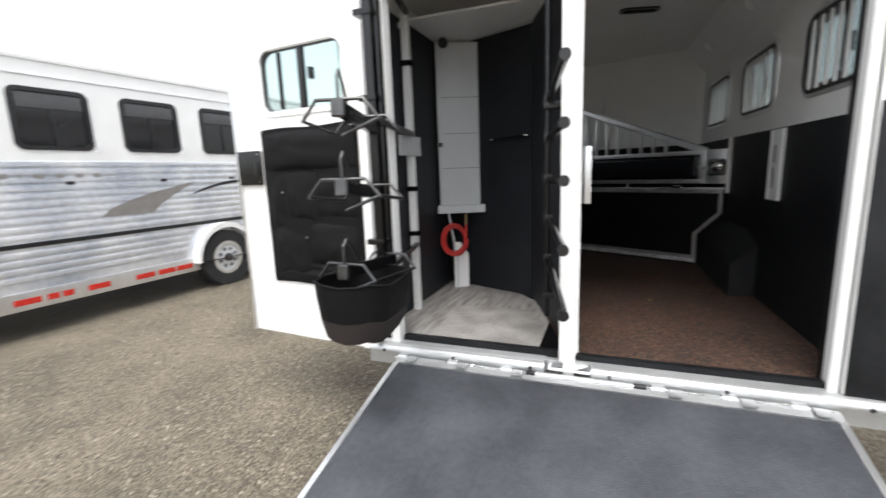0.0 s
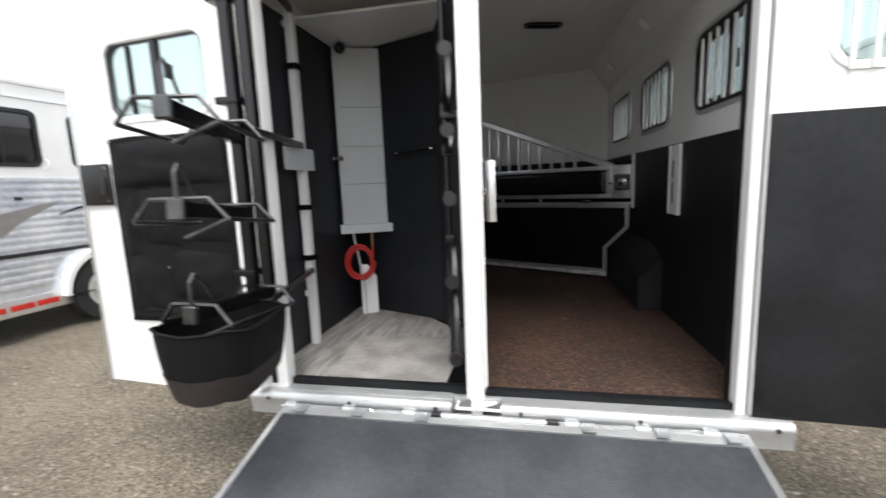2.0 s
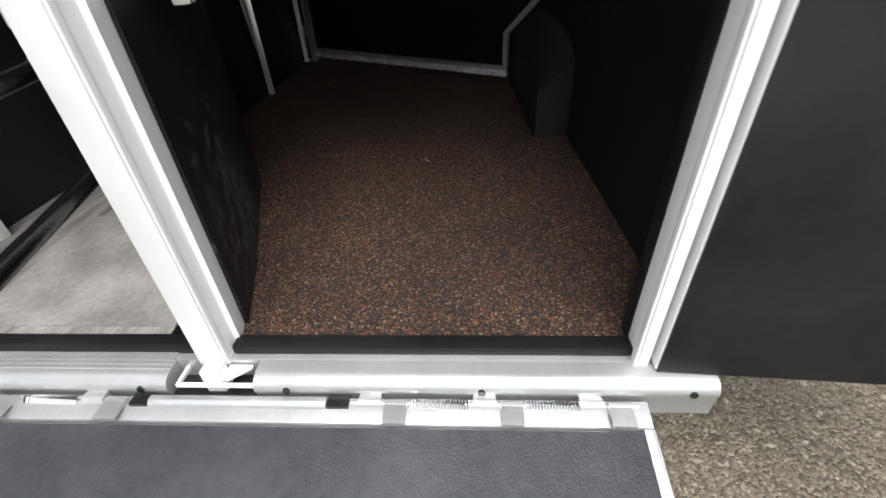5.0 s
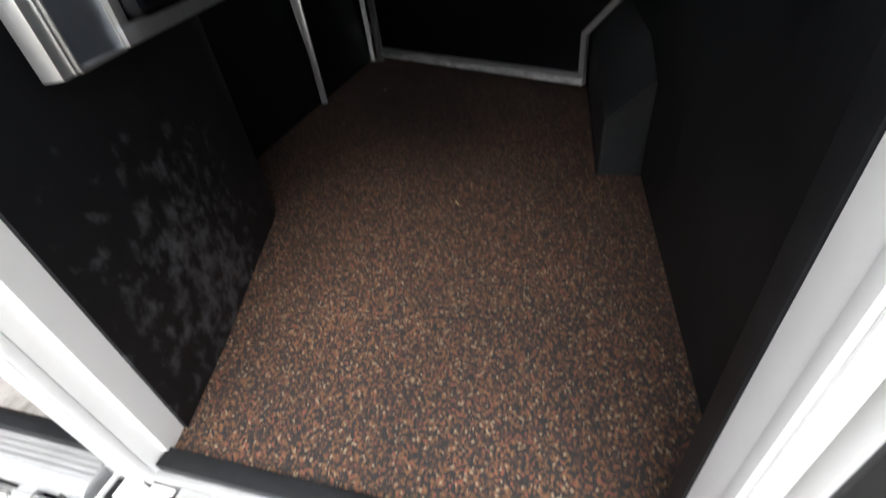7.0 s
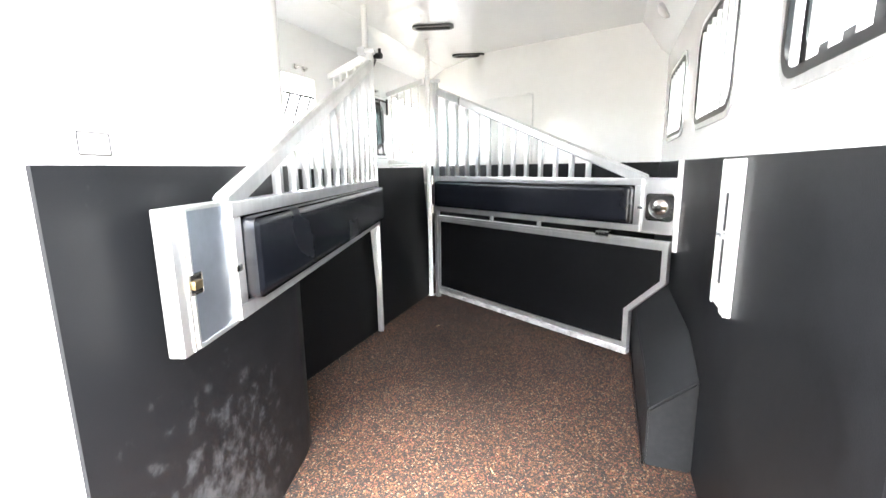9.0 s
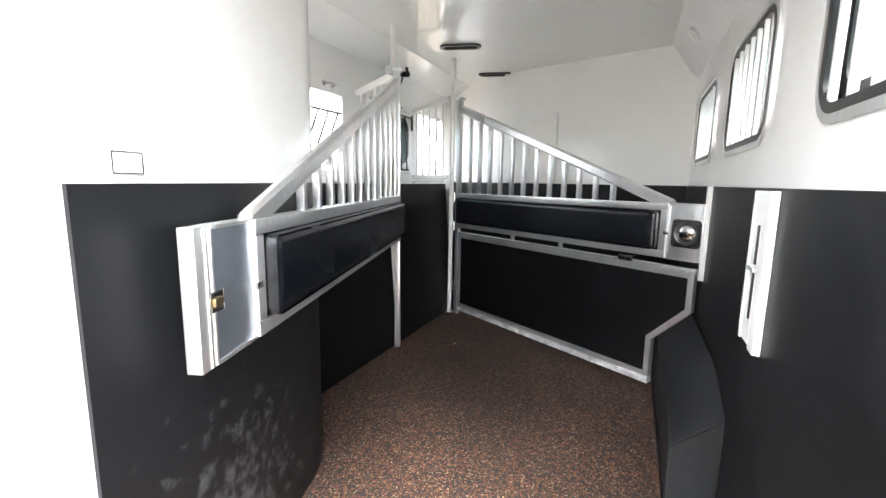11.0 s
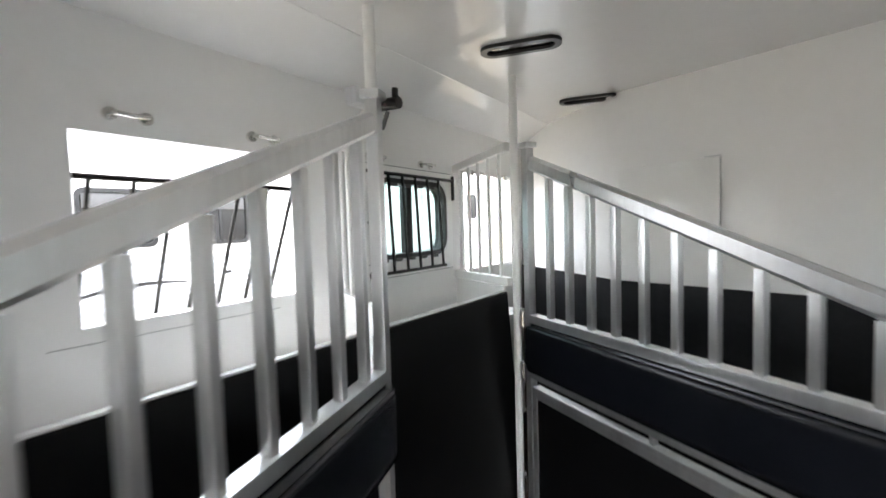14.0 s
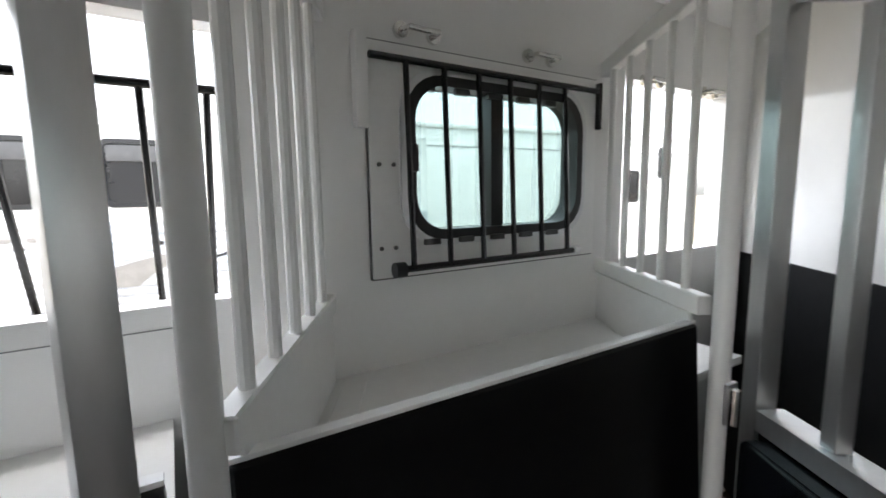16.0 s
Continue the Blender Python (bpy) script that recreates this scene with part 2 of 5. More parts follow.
def bar(bm, a, b, w, h, bevel=0.003, side=None):
    """A square tube from a to b: w across, h along the other way."""
    a, b = Vector(a), Vector(b)
    d = b - a
    x = d.normalized()
    s = Vector(side).normalized() if side else (x.cross(Vector((0, 0, 1))).normalized() if abs(x.z) < 0.95 else Vector((0, 1, 0)))
    u = x.cross(s).normalized()
    s = u.cross(x)
    m = Matrix((x, s, u)).transposed().to_4x4()
    m.translation = a
    return box(bm, (0, -w / 2, -h / 2), (d.length, w / 2, h / 2), bevel, m, 1)


def rounded(w, h, r, n=6):
    pts = []
    for cx, cy, a0 in ((w / 2 - r, h / 2 - r, 0), (-w / 2 + r, h / 2 - r, 90), (-w / 2 + r, -h / 2 + r, 180), (w / 2 - r, -h / 2 + r, 270)):
        for k in range(n + 1):
            a = radians(a0 + 90 * k / n)
            pts.append((cx + r * math.cos(a), cy + r * math.sin(a)))
    return pts


def plane_at(origin, xdir, ydir):
    x, y = Vector(xdir).normalized(), Vector(ydir).normalized()
    m = Matrix((x, y, x.cross(y))).transposed().to_4x4()
    m.translation = origin
    return m


def ring(bm, outer, inner, z0, z1, m):
    """A frame between two outlines of as many points, from depth z0 to z1."""
    n = len(outer)
    lay = [[bm.verts.new(m @ Vector((x, y, z))) for x, y in pts] for pts, z in ((outer, z0), (outer, z1), (inner, z1), (inner, z0))]
    for a, b in zip(lay, lay[1:] + lay[:1]):
        for k in range(n):
            bm.faces.new((a[k], a[(k + 1) % n], b[(k + 1) % n], b[k]))
    return bm


def slab(bm, outline, z0, z1, m=None):
    """A flat piece with any outline, from z0 to z1."""
    m = m or Matrix()
    a = [bm.verts.new(m @ Vector((x, y, z0))) for x, y in outline]
    b = [bm.verts.new(m @ Vector((x, y, z1))) for x, y in outline]
    n = len(a)
    bm.faces.new(a[::-1])
    bm.faces.new(b)
    for k in range(n):
        bm.faces.new((a[k], a[(k + 1) % n], b[(k + 1) % n], b[k]))
    bmesh.ops.recalc_face_normals(bm, faces=bm.faces[:])
    return bm


def holed(bm, u0, u1, v0, v1, holes, at):
    """A wall with rectangular openings; at(u, v, k) gives the place on its two faces, k = 0 and 1."""
    us = sorted({u0, u1, *[h[0] for h in holes], *[h[1] for h in holes]})
    ws = sorted({v0, v1, *[h[2] for h in holes], *[h[3] for h in holes]})
    got = {}

    def vert(i, j, k):
        if (i, j, k) not in got:
            got[i, j, k] = bm.verts.new(at(us[i], ws[j], k))
        return got[i, j, k]

    def solid(i, j):
        if not (0 <= i < len(us) - 1 and 0 <= j < len(ws) - 1):
            return False
        u, w = (us[i] + us[i + 1]) / 2, (ws[j] + ws[j + 1]) / 2
        return not any(h[0] < u < h[1] and h[2] < w < h[3] for h in holes)
    for i in range(len(us) - 1):
        for j in range(len(ws) - 1):
            if not solid(i, j):
                continue
            for k in (0, 1):
                bm.faces.new([vert(*c, k) for c in ((i, j), (i + 1, j), (i + 1, j + 1), (i, j + 1))])
            for di, dj, a, c in ((-1, 0, (i, j), (i, j + 1)), (1, 0, (i + 1, j), (i + 1, j + 1)), (0, -1, (i, j), (i + 1, j)), (0, 1, (i, j + 1), (i + 1, j + 1))):
                if not solid(i + di, j + dj):
                    bm.faces.new((vert(*a, 0), vert(*c, 0), vert(*c, 1), vert(*a, 1)))
    bmesh.ops.recalc_face_normals(bm, faces=bm.faces[:])
    return bm

# ---- ground and neighbours' lot ----
bm = bmesh.new()
n = 60
vs = {}
for i in range(n + 1):
    for j in range(n + 1):
        u, v = i / n * 2 - 1, j / n * 2 - 1
        x, y = 150 * u * abs(u) ** 1.6, 150 * v * abs(v) ** 1.6
        vs[i, j] = bm.verts.new((x, y, G + (0.012 * noise.noise((x * 0.9, y * 0.9, 0)) - 0.006 if abs(x) < 30 else 0)))
for i in range(n):
    for j in range(n):
        bm.faces.new((vs[i, j], vs[i + 1, j], vs[i + 1, j + 1], vs[i, j + 1]))
struct("ground", bm, GRAVEL, "packed brown grey gravel lot with tyre-worn patches", "ground")

# ---- trailer shell ----
# the stall's walls run two degrees off the rear frame: what stands along them is built square and turned by STALL
STALL = Matrix.Translation((0.055, -0.012, 0)) @ Matrix.Rotation(math.atan2(0.035, 0.96), 4, "Z") @ Matrix.Translation((-0.055, 0.012, 0))


def turn_stall(before):
    for ob in scene.objects:
        if ob not in before and ob.parent is None:
            ob.matrix_basis = STALL @ ob.matrix_basis


XL, XR, YF = -1.062, 1.148, 4.45
TL = -1.08                              # outer wall of the tack room
LINE = 1.535                            # top of the rubber lining
LW = [(1.59, 2.27, 1.605, 2.10), (2.62, 3.184, 1.70, 2.05), (3.40, 4.02, 1.575, 2.148)]
RW = [(0.22, 0.832, 1.686, 2.044), (1.254, 1.869, 1.686, 2.044), (2.246, 2.88, 1.686, 2.044)]


def side(x0, x1):
    return lambda u, v, k: (x1 if k else x0, u, v)


before = set(scene.objects)
wl = struct("wall_left", holed(bmesh.new(), 1.30, YF, F - 0.1, 2.6, LW, side(XL - 0.05, XL)), WHITE, "glossy white trailer side wall panel", "wall")
part("panel_seam", boxm((XL + 0.0003, 1.52, 1.563), (XL + 0.0015, 2.15, 1.565), 0), SEAM, wl, "thin panel seam")
struct("wall_right", holed(bmesh.new(), 0.03, YF, F - 0.1, 2.6, RW, side(XR, XR + 0.05)), WHITE, "glossy white trailer side wall panel", "wall")
turn_stall(before)
struct("wall_tack_side", boxm((TL - 0.05, 0.02, F - 0.1), (TL, 1.33, 2.6)), WHITE, "glossy white trailer side wall panel", "wall")


def wall_run(bm, pts, z0, z1, thick):
    """An upright wall along a line of plan points, thick to the left of the way."""
    pts = [Vector((x, y)) for x, y in pts]
    off = []
    for i, p in enumerate(pts):
        ds = []
        if i:
            ds.append((p - pts[i - 1]).normalized())
        if i < len(pts) - 1:
            ds.append((pts[i + 1] - p).normalized())
        ns = [Vector((-d.y, d.x)) for d in ds]
        a = sum(ns, Vector((0, 0))).normalized()
        off.append(p + a * thick / max(0.4, a.dot(ns[0])))
    return slab(bm, [tuple(v) for v in pts + off[::-1]], z0, z1)


def arc_corner(p, c, q, r, n=6):
    """Plan points that round the corner c between p and q."""
    p, c, q = Vector(p), Vector(c), Vector(q)
    a, b = c + (p - c).normalized() * r, c + (q - c).normalized() * r
    return [tuple(a.lerp(c, t).lerp(c.lerp(b, t), t)) for t in [k / n for k in range(n + 1)]]


FRONT = [(XR, 3.15), (-0.235, 3.54), (XL, 4.21)]
before = set(scene.objects)
struct("wall_front", wall_run(bmesh.new(), FRONT, F - 0.05, 2.6, -0.05), WHITE, "glossy white slanted front bulkhead wall", "wall")
struct("lining_right", boxm((XR - 0.008, 0.03, F), (XR, 3.14, LINE)), RUBBER, "matt black rubber lining along the stall wall", "wall lining")
struct("lining_front", wall_run(bmesh.new(), [(x, y - 0.001) for x, y in FRONT], F, LINE, 0.008), RUBBER, "black rubber lining on the front bulkhead", "wall lining")
struct("ceiling", boxm((XL - 0.15, 0.0, CEIL), (XR + 0.2, YF, CEIL + 0.12)), WHITE, "glossy white trailer ceiling panel", "ceiling")
for name, x, s in (("cove_right", XR, -1), ("cove_left", XL, 1)):
    bm = bmesh.new()
    prof = [(0, 2.24), (s * 0.05, 2.285), (s * 0.13, 2.42), (s * 0.17, CEIL), (0, CEIL)] if s < 0 else [(0, 2.40), (s * 0.30, CEIL - 0.002), (s * 0.30, CEIL), (0, CEIL)]
    m = plane_at((x, 0.03, 0), (1, 0, 0), (0, 0, 1))
    slab(bm, prof, 0, -(YF - 0.04), m)
    struct(name, bm, WHITE, "white cove panel between wall and ceiling", "trim")
turn_stall(before)
TACK = [(0.06, 0.02), (-0.02, 0.30)] + arc_corner((-0.02, 0.30), (-0.272, 1.0), (TL, 1.40), 0.16, 16) + [(TL, 1.40)]
struct("wall_tack", wall_run(bmesh.new(), TACK, F - 0.05, CEIL + 0.02, 0.03), WHITE, "white partition wall round the corner tack room", "wall")
struct("lining_tack", wall_run(bmesh.new(), [(0.045, 0.078)] + TACK[1:], F + 0.001, LINE - 0.008, -0.008), SCUFF, "scuffed black rubber lining on the partition", "wall lining")
TIN = [(-0.005, 0.06), (-0.065, 0.30), (-0.318, 0.945), (TL + 0.06, 1.235)]
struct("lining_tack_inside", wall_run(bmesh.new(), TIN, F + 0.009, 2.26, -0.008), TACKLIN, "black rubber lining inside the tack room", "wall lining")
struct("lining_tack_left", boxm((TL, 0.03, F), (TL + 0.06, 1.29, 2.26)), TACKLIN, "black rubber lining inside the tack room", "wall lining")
bm = boxm((TL - 0.1, 0.0, F - 0.08), (1.15, YF, F))
struct("floor", bm, MAT, "brown and black speckled rubber crumb floor", "floor")
TFLOOR = [(TL + 0.061, 0.03), (-0.02, 0.03), (-0.075, 0.29), (-0.318, 0.955), (TL + 0.061, 1.27)]
ft = struct("floor_tack", slab(bmesh.new(), TFLOOR, F + 0.001, F + 0.0035), BLACK, "grey wood-look vinyl plank floor of the tack room", "floor")


def along(poly, x):
    """The stretch of y inside a plan outline at x."""
    ys = []
    for (x0, y0), (x1, y1) in zip(poly, poly[1:] + poly[:1]):
        if min(x0, x1) <= x <= max(x0, x1) and abs(x1 - x0) > 1e-6:
            ys.append(y0 + (y1 - y0) * (x - x0) / (x1 - x0))
    return (min(ys), max(ys)) if ys else (0, 0)


x = TL + 0.062
while x < -0.01:
    xe = min(x + 0.148, -0.003)
    a0, a1 = along(TFLOOR, x + 0.0005)
    b0, b1 = along(TFLOOR, xe - 0.0005)
    if b1 - b0 > 0.02:
        cut = a0 + (a1 - a0) * random.uniform(0.35, 0.7)
        for y0, y1, z0, z1 in ((a0, cut - 0.001, b0, cut - 0.001), (cut + 0.001, a1, cut + 0.001, b1)):
            if y1 > y0 and z1 > z0:
                part("plank", slab(bmesh.new(), [(x + 0.001, y0), (xe - 0.001, z0), (xe - 0.001, z1), (x + 0.001, y1)], F + 0.004, F + 0.008), PLANK, ft)
    x = xe + 0.0001

# rear frame
for name, a, b, c, d in (("post_left", -1.13, -0.86, -1.13, -0.86), ("post_middle", -0.024, 0.050, 0.0, 0.048), ("post_right", 1.0, 1.033, 1.003, 1.031)):
    po = struct(name, boxm((a, -0.038, F - 0.02), (b, -0.02, 2.32), 0.005), PAINT, "white painted rear door post", "post")
    part("jamb", boxm((c, -0.0195, F - 0.02), (d, 0.052 if name == "post_middle" else 0.03, 2.32), 0.004), PAINT, po)
    if name == "post_right":
        part("door_seal", boxm((1.0, 0.0305, F), (1.036, 0.07, 2.3), 0.006), RUBBER, po, "black rubber door seal")
    if name != "post_left":
        part("cover_strip", boxm((a + 0.006, -0.0425, F), (b - 0.005, -0.0385, 2.32), 0.002), PAINT, po)
bm = boxm((-1.13, -0.035, 2.3205), (1.13, 0.03, 2.6), 0.005)
struct("header", bm, PAINT, "white header above the rear doors", "trim")
bm = boxm((-1.02, -0.03, F - 0.115), (1.175, 0.0, F - 0.012), 0.004)
box(bm, (1.035, 0.005, F - 0.05), (1.13, 0.05, 2.32), 0.006)
sill = struct("sill", bm, ANOD, "bright extruded aluminium rear sill", "sill")
SILLM = plane_at((0, 0, 0), (0, 1, 0), (0, 0, 1))
NOSE = [(-0.0305, 0.345), (-0.0305, 0.448), (-0.060, 0.448), (-0.072, 0.4465), (-0.082, 0.442), (-0.090, 0.4345), (-0.0945, 0.425), (-0.0955, 0.414), (-0.0905, 0.402), (-0.0900, 0.345)]
for x0, x1 in ((-1.02, -0.085), (0.125, 1.175)):
    part("rounded_nosing", slab(bmesh.new(), NOSE, x0, x1, SILLM), ANOD, sill)
# Black block added for the shade in the sill gap.
part("recess_shade", boxm((-0.0845, -0.089, 0.345), (0.1245, -0.031, 0.392), 0.001), PLASTIC, sill, "black block standing in for shade under the middle post")
bm = boxm((0.052, -0.012, F - 0.012), (1.006, 0.03, F + 0.014), 0.006)
struct("threshold_stall", bm, RUBBER, "black rubber threshold strip", "trim")
bm = boxm((-0.85, -0.012, F - 0.012), (-0.03, 0.022, F + 0.024), 0.006)
struct("threshold_tack", bm, RUBBER, "black rubber threshold strip", "trim")

# ---- ramp ----
ramp = thing("loading_ramp", (0.09, -0.1, 0.36), "dark grey rubber-faced loading ramp lowered onto the gravel", "ramp")
RL = 2.15
rm = Matrix.Translation((0.09, -0.10, 0.392)) @ Matrix.Rotation(math.asin((0.392 - G - 0.035) / RL), 4, "X")
part("deck", boxm((-0.93, -RL, -0.035), (0.93, -0.06, -0.001), 0.004, rm), PAINT, ramp)
part("rubber_mat", boxm((-0.915, -RL + 0.02, 0.0), (0.915, -0.065, 0.012), 0.003, rm), RAMPMAT, ramp, "dark grey scuffed rubber mat")
part("hinge_rail", boxm((-0.93, -0.058, -0.035), (0.93, 0.0, 0.014), 0.004, rm), ANOD, ramp, "bright aluminium hinge rail")
for x in (-0.918, 0.918):
    part("edge_trim", boxm((x - 0.012, -RL, 0.0015), (x + 0.012, -0.06, 0.017), 0.003, rm), ALU, ramp)


# ---- gates ----
before = set(scene.objects)


def gate(name, hinge, end, label, lower, first, step, count, top, bot, high):
    h, e = Vector((*hinge, F)), Vector((*end, F))
    d = e - h
    L = d.length
    th = thing(name, h, label, "stall gate", "slant stall dividers")
    m = plane_at(h, d, (0, 0, 1))          # local: x along, y up, z out of the face

    def b(lo, hi, bv=0.003):
        return boxm(lo, hi, bv, m)
    Z = lambda z: z - F
    top, bot, high = Z(top), Z(bot), Z(high)          # padded box, and the sloping rail at the hinge
    part("hinge_post", b((-0.017, Z(1.16), -0.017), (0.017, high + 0.065, 0.018)), ALU, th)
    part("leg", b((-0.017, 0.004, -0.017), (0.017, Z(1.159), 0.017)), ALU, th)
    part("post_cap", b((-0.028, high + 0.065, -0.028), (0.028, high + 0.088, 0.028), 0.006), ALU, th)
    w = L - (0.165 if lower else 0.205)
    for nm, y0, y1 in (("box_top_rail", top - 0.035, top), ("box_bottom_rail", bot, bot + 0.035)):
        part(nm, b((0.023, y0, -0.023), (w, y1, 0.023)), ALU, th)
    part("box_end_rail", b((w - 0.035, bot + 0.036, -0.023), (w, top - 0.036, 0.023)), ALU, th)
    part("core_panel", b((0.023, bot + 0.036, -0.016), (w - 0.036, top - 0.036, 0.016), 0), BLACK, th, "black backing panel")
    for s in (-1, 1):
        bm = bmesh.new()
        lo, hi = (0.03, bot + 0.039, s * 0.0165 if s > 0 else -0.056), (w - 0.039, top - 0.039, 0.056 if s > 0 else -0.0165)
        box(bm, lo, hi, 0.034, m, 5)
        part("pad", bm, VINYL, th, "padded black vinyl cushion")
    part("latch_plate", b((w + 0.001, bot, -0.0135), (L - 0.015 if lower else L - 0.051, top, 0.0135)), ALU if lower else ALU_TINTED, th, "bright sheet aluminium latch box")
    ec = 0.014 if lower else 0.05
    part("end_channel", b((L - ec, bot - 0.002, -0.0165), (L, top + 0.003, 0.0165), 0.004), ALU, th)
    if not lower:
        for x0 in (L - 0.05, L - 0.034):
            part("channel_ridge", b((x0, bot, -0.0195), (x0 + 0.006, top, 0.0195), 0.002), ALU, th)
    for y0, y1 in ((bot - 0.003, bot + 0.006), (top - 0.006, top + 0.003)):
        part("plate_edge", b((w + 0.002, y0, -0.017), (L - 0.016 if lower else L - 0.052, y1, 0.017), 0.002), ALU, th)
    part("plate_seam", b((w + 0.002, bot + 0.007, -0.016), (w + 0.008, top - 0.007, 0.016), 0.001), ALU, th)
    for s in (-1, 1):
        lt = part("latch_strike", b((L - 0.075, bot + 0.108, s * 0.0185 - 0.0015), (L - 0.036, bot + 0.15, s * 0.0185 + 0.0035 * (s > 0) + 0.0015), 0.003), STEEL, th, "bright steel slam latch plate")
        part("latch_tongue", b((L - 0.062, bot + 0.12, s * 0.023 - 0.006), (L - 0.035, bot + 0.138, s * 0.023 + 0.006), 0.005), BRASS, lt, "dark bronze latch tongue")
    for s in (-1, 1):
        part("plate_tab", b((w - 0.012, bot + 0.118, s * 0.0265 - 0.0025), (w + 0.014, bot + 0.134, s * 0.0265 + 0.0025), 0.002), STEEL, th)
    # sloping top tube and the bars under it
    p0, p1 = Vector((0.02, high, 0)), Vector((L - (0.15 if lower else 0.20), top - 0.012, 0))
    part("sloping_rail", bar(bmesh.new(), m @ p0, m @ p1, 0.036, 0.056, 0.010), ALU, th)
    for k in range(count):
        x = first + step * k
        t = (x - p0.x) / (p1.x - p0.x)
        y = p0.y + (p1.y - p0.y) * t - 0.03
        part("bar", b((x - 0.012, top + 0.0005, -0.0125), (x + 0.012, y, 0.0125)), ALU, th)
    if lower:
        sec = Z(1.128)
        u1, u2 = L - 0.194, L - 0.015
        # narrow slotted rail under the padded box
        part("slot_rail", b((0.03, sec, -0.02), (L - 0.01, sec + 0.016, 0.02)), ALU, th)
        for x in (0.60, 1.01):
            part("slot_spacer", b((x, sec + 0.017, -0.012), (x + 0.016, bot - 0.001, 0.012), 0.001), ALU, th)
        part("slot_latch", b((1.43, sec + 0.01, -0.035), (1.51, sec + 0.038, 0.035), 0.006), STEEL, th)
        out = [(0.03, 0.08), (u1, 0.08), (u1, 0.288), (u2, 0.472), (u2, sec - 0.001), (0.03, sec - 0.001)]
        cx = [(0.055, 0.108), (u1 - 0.028, 0.108), (u1 - 0.028, 0.30), (u2 - 0.028, 0.484), (u2 - 0.028, sec - 0.03), (0.055, sec - 0.03)]
        part("lower_frame", ring(bmesh.new(), out, cx, -0.018, 0.018, m), ALU, th)
        part("lower_panel", slab(bmesh.new(), cx, -0.012, 0.012, m), PANELBLK, th, "matt black rubber faced panel")
        part("bottom_rail", b((0.03, 0.045, -0.022), (u1, 0.079, 0.022)), CHIPPED, th, "chipped and scuffed bottom rail")
        rg = ring(bmesh.new(), rounded(0.135, 0.135, 0.02), rounded(0.11, 0.11, 0.0549), 0.014, 0.024, m @ Matrix.Translation((L - 0.07, (top + bot) / 2 - 0.005, 0)))
        part("latch_well", slab(bmesh.new(), rounded(0.1095, 0.1095, 0.0545), 0.0138, 0.016, m @ Matrix.Translation((L - 0.07, (top + bot) / 2 - 0.005, 0))), DARKSTEEL, th)
        part("latch_bezel", rg, STEEL, th, "square recessed paddle latch")
        bm = bmesh.new()
        bmesh.ops.create_uvsphere(bm, u_segments=24, v_segments=12, radius=0.042, matrix=m @ Matrix.Translation((L - 0.07, (top + bot) / 2 - 0.005, 0.014)) @ Matrix.Diagonal((1, 1, 0.35, 1)))
        part("latch_dish", bm, STEEL, th, "polished round latch dish")
    return th


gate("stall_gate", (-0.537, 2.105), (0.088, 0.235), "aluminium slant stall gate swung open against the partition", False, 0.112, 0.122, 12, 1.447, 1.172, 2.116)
gate("stall_gate", (-0.464, 2.955), (1.128, 2.046), "closed aluminium slant stall divider with padded rail and black panel", True, 0.135, 0.1105, 12, 1.45, 1.18, 2.088)

# ---- mangers ----
for y0, y1 in ((1.25, 2.135), (2.19, 3.075)):
    mg = thing("manger", (-0.59, (y0 + y1) / 2, F), "white feed manger with a black padded front panel", "manger", "mangers along the wall")
    # the front leans back towards the wall as it rises
    lean = Matrix.Translation((-0.555, 0, F)) @ Matrix.Rotation(-math.atan2(0.075, LINE - F), 4, "Y")
    part("front_panel", box(bmesh.new(), (-0.03, y0, 0.002), (0.0, y1, LINE - F - 0.012), 0.012, lean, 3), PANELBLK, mg, "black vinyl covered front panel")
    part("top_trim", boxm((-0.024, y0, LINE - F - 0.0115), (-0.004, y1, LINE - F - 0.005), 0.002, lean), PAINT, mg, "white top edge trim")
    part("trough_floor", boxm((XL + 0.001, y0, 1.375), (-0.645, y1 + 0.24 * (y0 > 1.5), 1.395)), PAINT, mg)
    part("trough_back", boxm((-0.664, y0, 1.3955), (-0.654, y1, 1.50), 0.002), PAINT, mg, "white inner face of the trough")
for yb in (2.185, 3.04):
    hd = thing("head_divider", (-0.62, yb, F), "white barred head divider between the mangers", "divider", "head dividers")
    a, b = Vector((-0.60, yb, 1.57)), Vector((XL + 0.012, yb + 0.245, 1.57))
    part("base_rail", bar(bmesh.new(), a, b, 0.03, 0.04), PAINT, hd)
    ta, tb = a + Vector((0, 0, 0.62)), b + Vector((0, 0, 0.58))
    part("top_rail", bar(bmesh.new(), ta, tb, 0.03, 0.04), PAINT, hd)
    for k in range(5):
        t = (k + 0.7) / 5.4
        part("bar", tube(bmesh.new(), [a.lerp(b, t), ta.lerp(tb, t)], 0.0095, 10), PAINT, hd)
    if yb < 2.5:
        n = Vector((0.02, 0.045, -0.172))
        part("foot_flange", bar(bmesh.new(), a.lerp(b, 0.5) + n, b.lerp(a, 0.03) + n, 0.05, 0.008, 0.002), PAINT, hd)
    part("panel_below", bar(bmesh.new(), a.lerp(b, 0.08) - Vector((0, 0, 0.10)), b - Vector((0, 0, 0.10)), 0.012, 0.15), PAINT, hd)
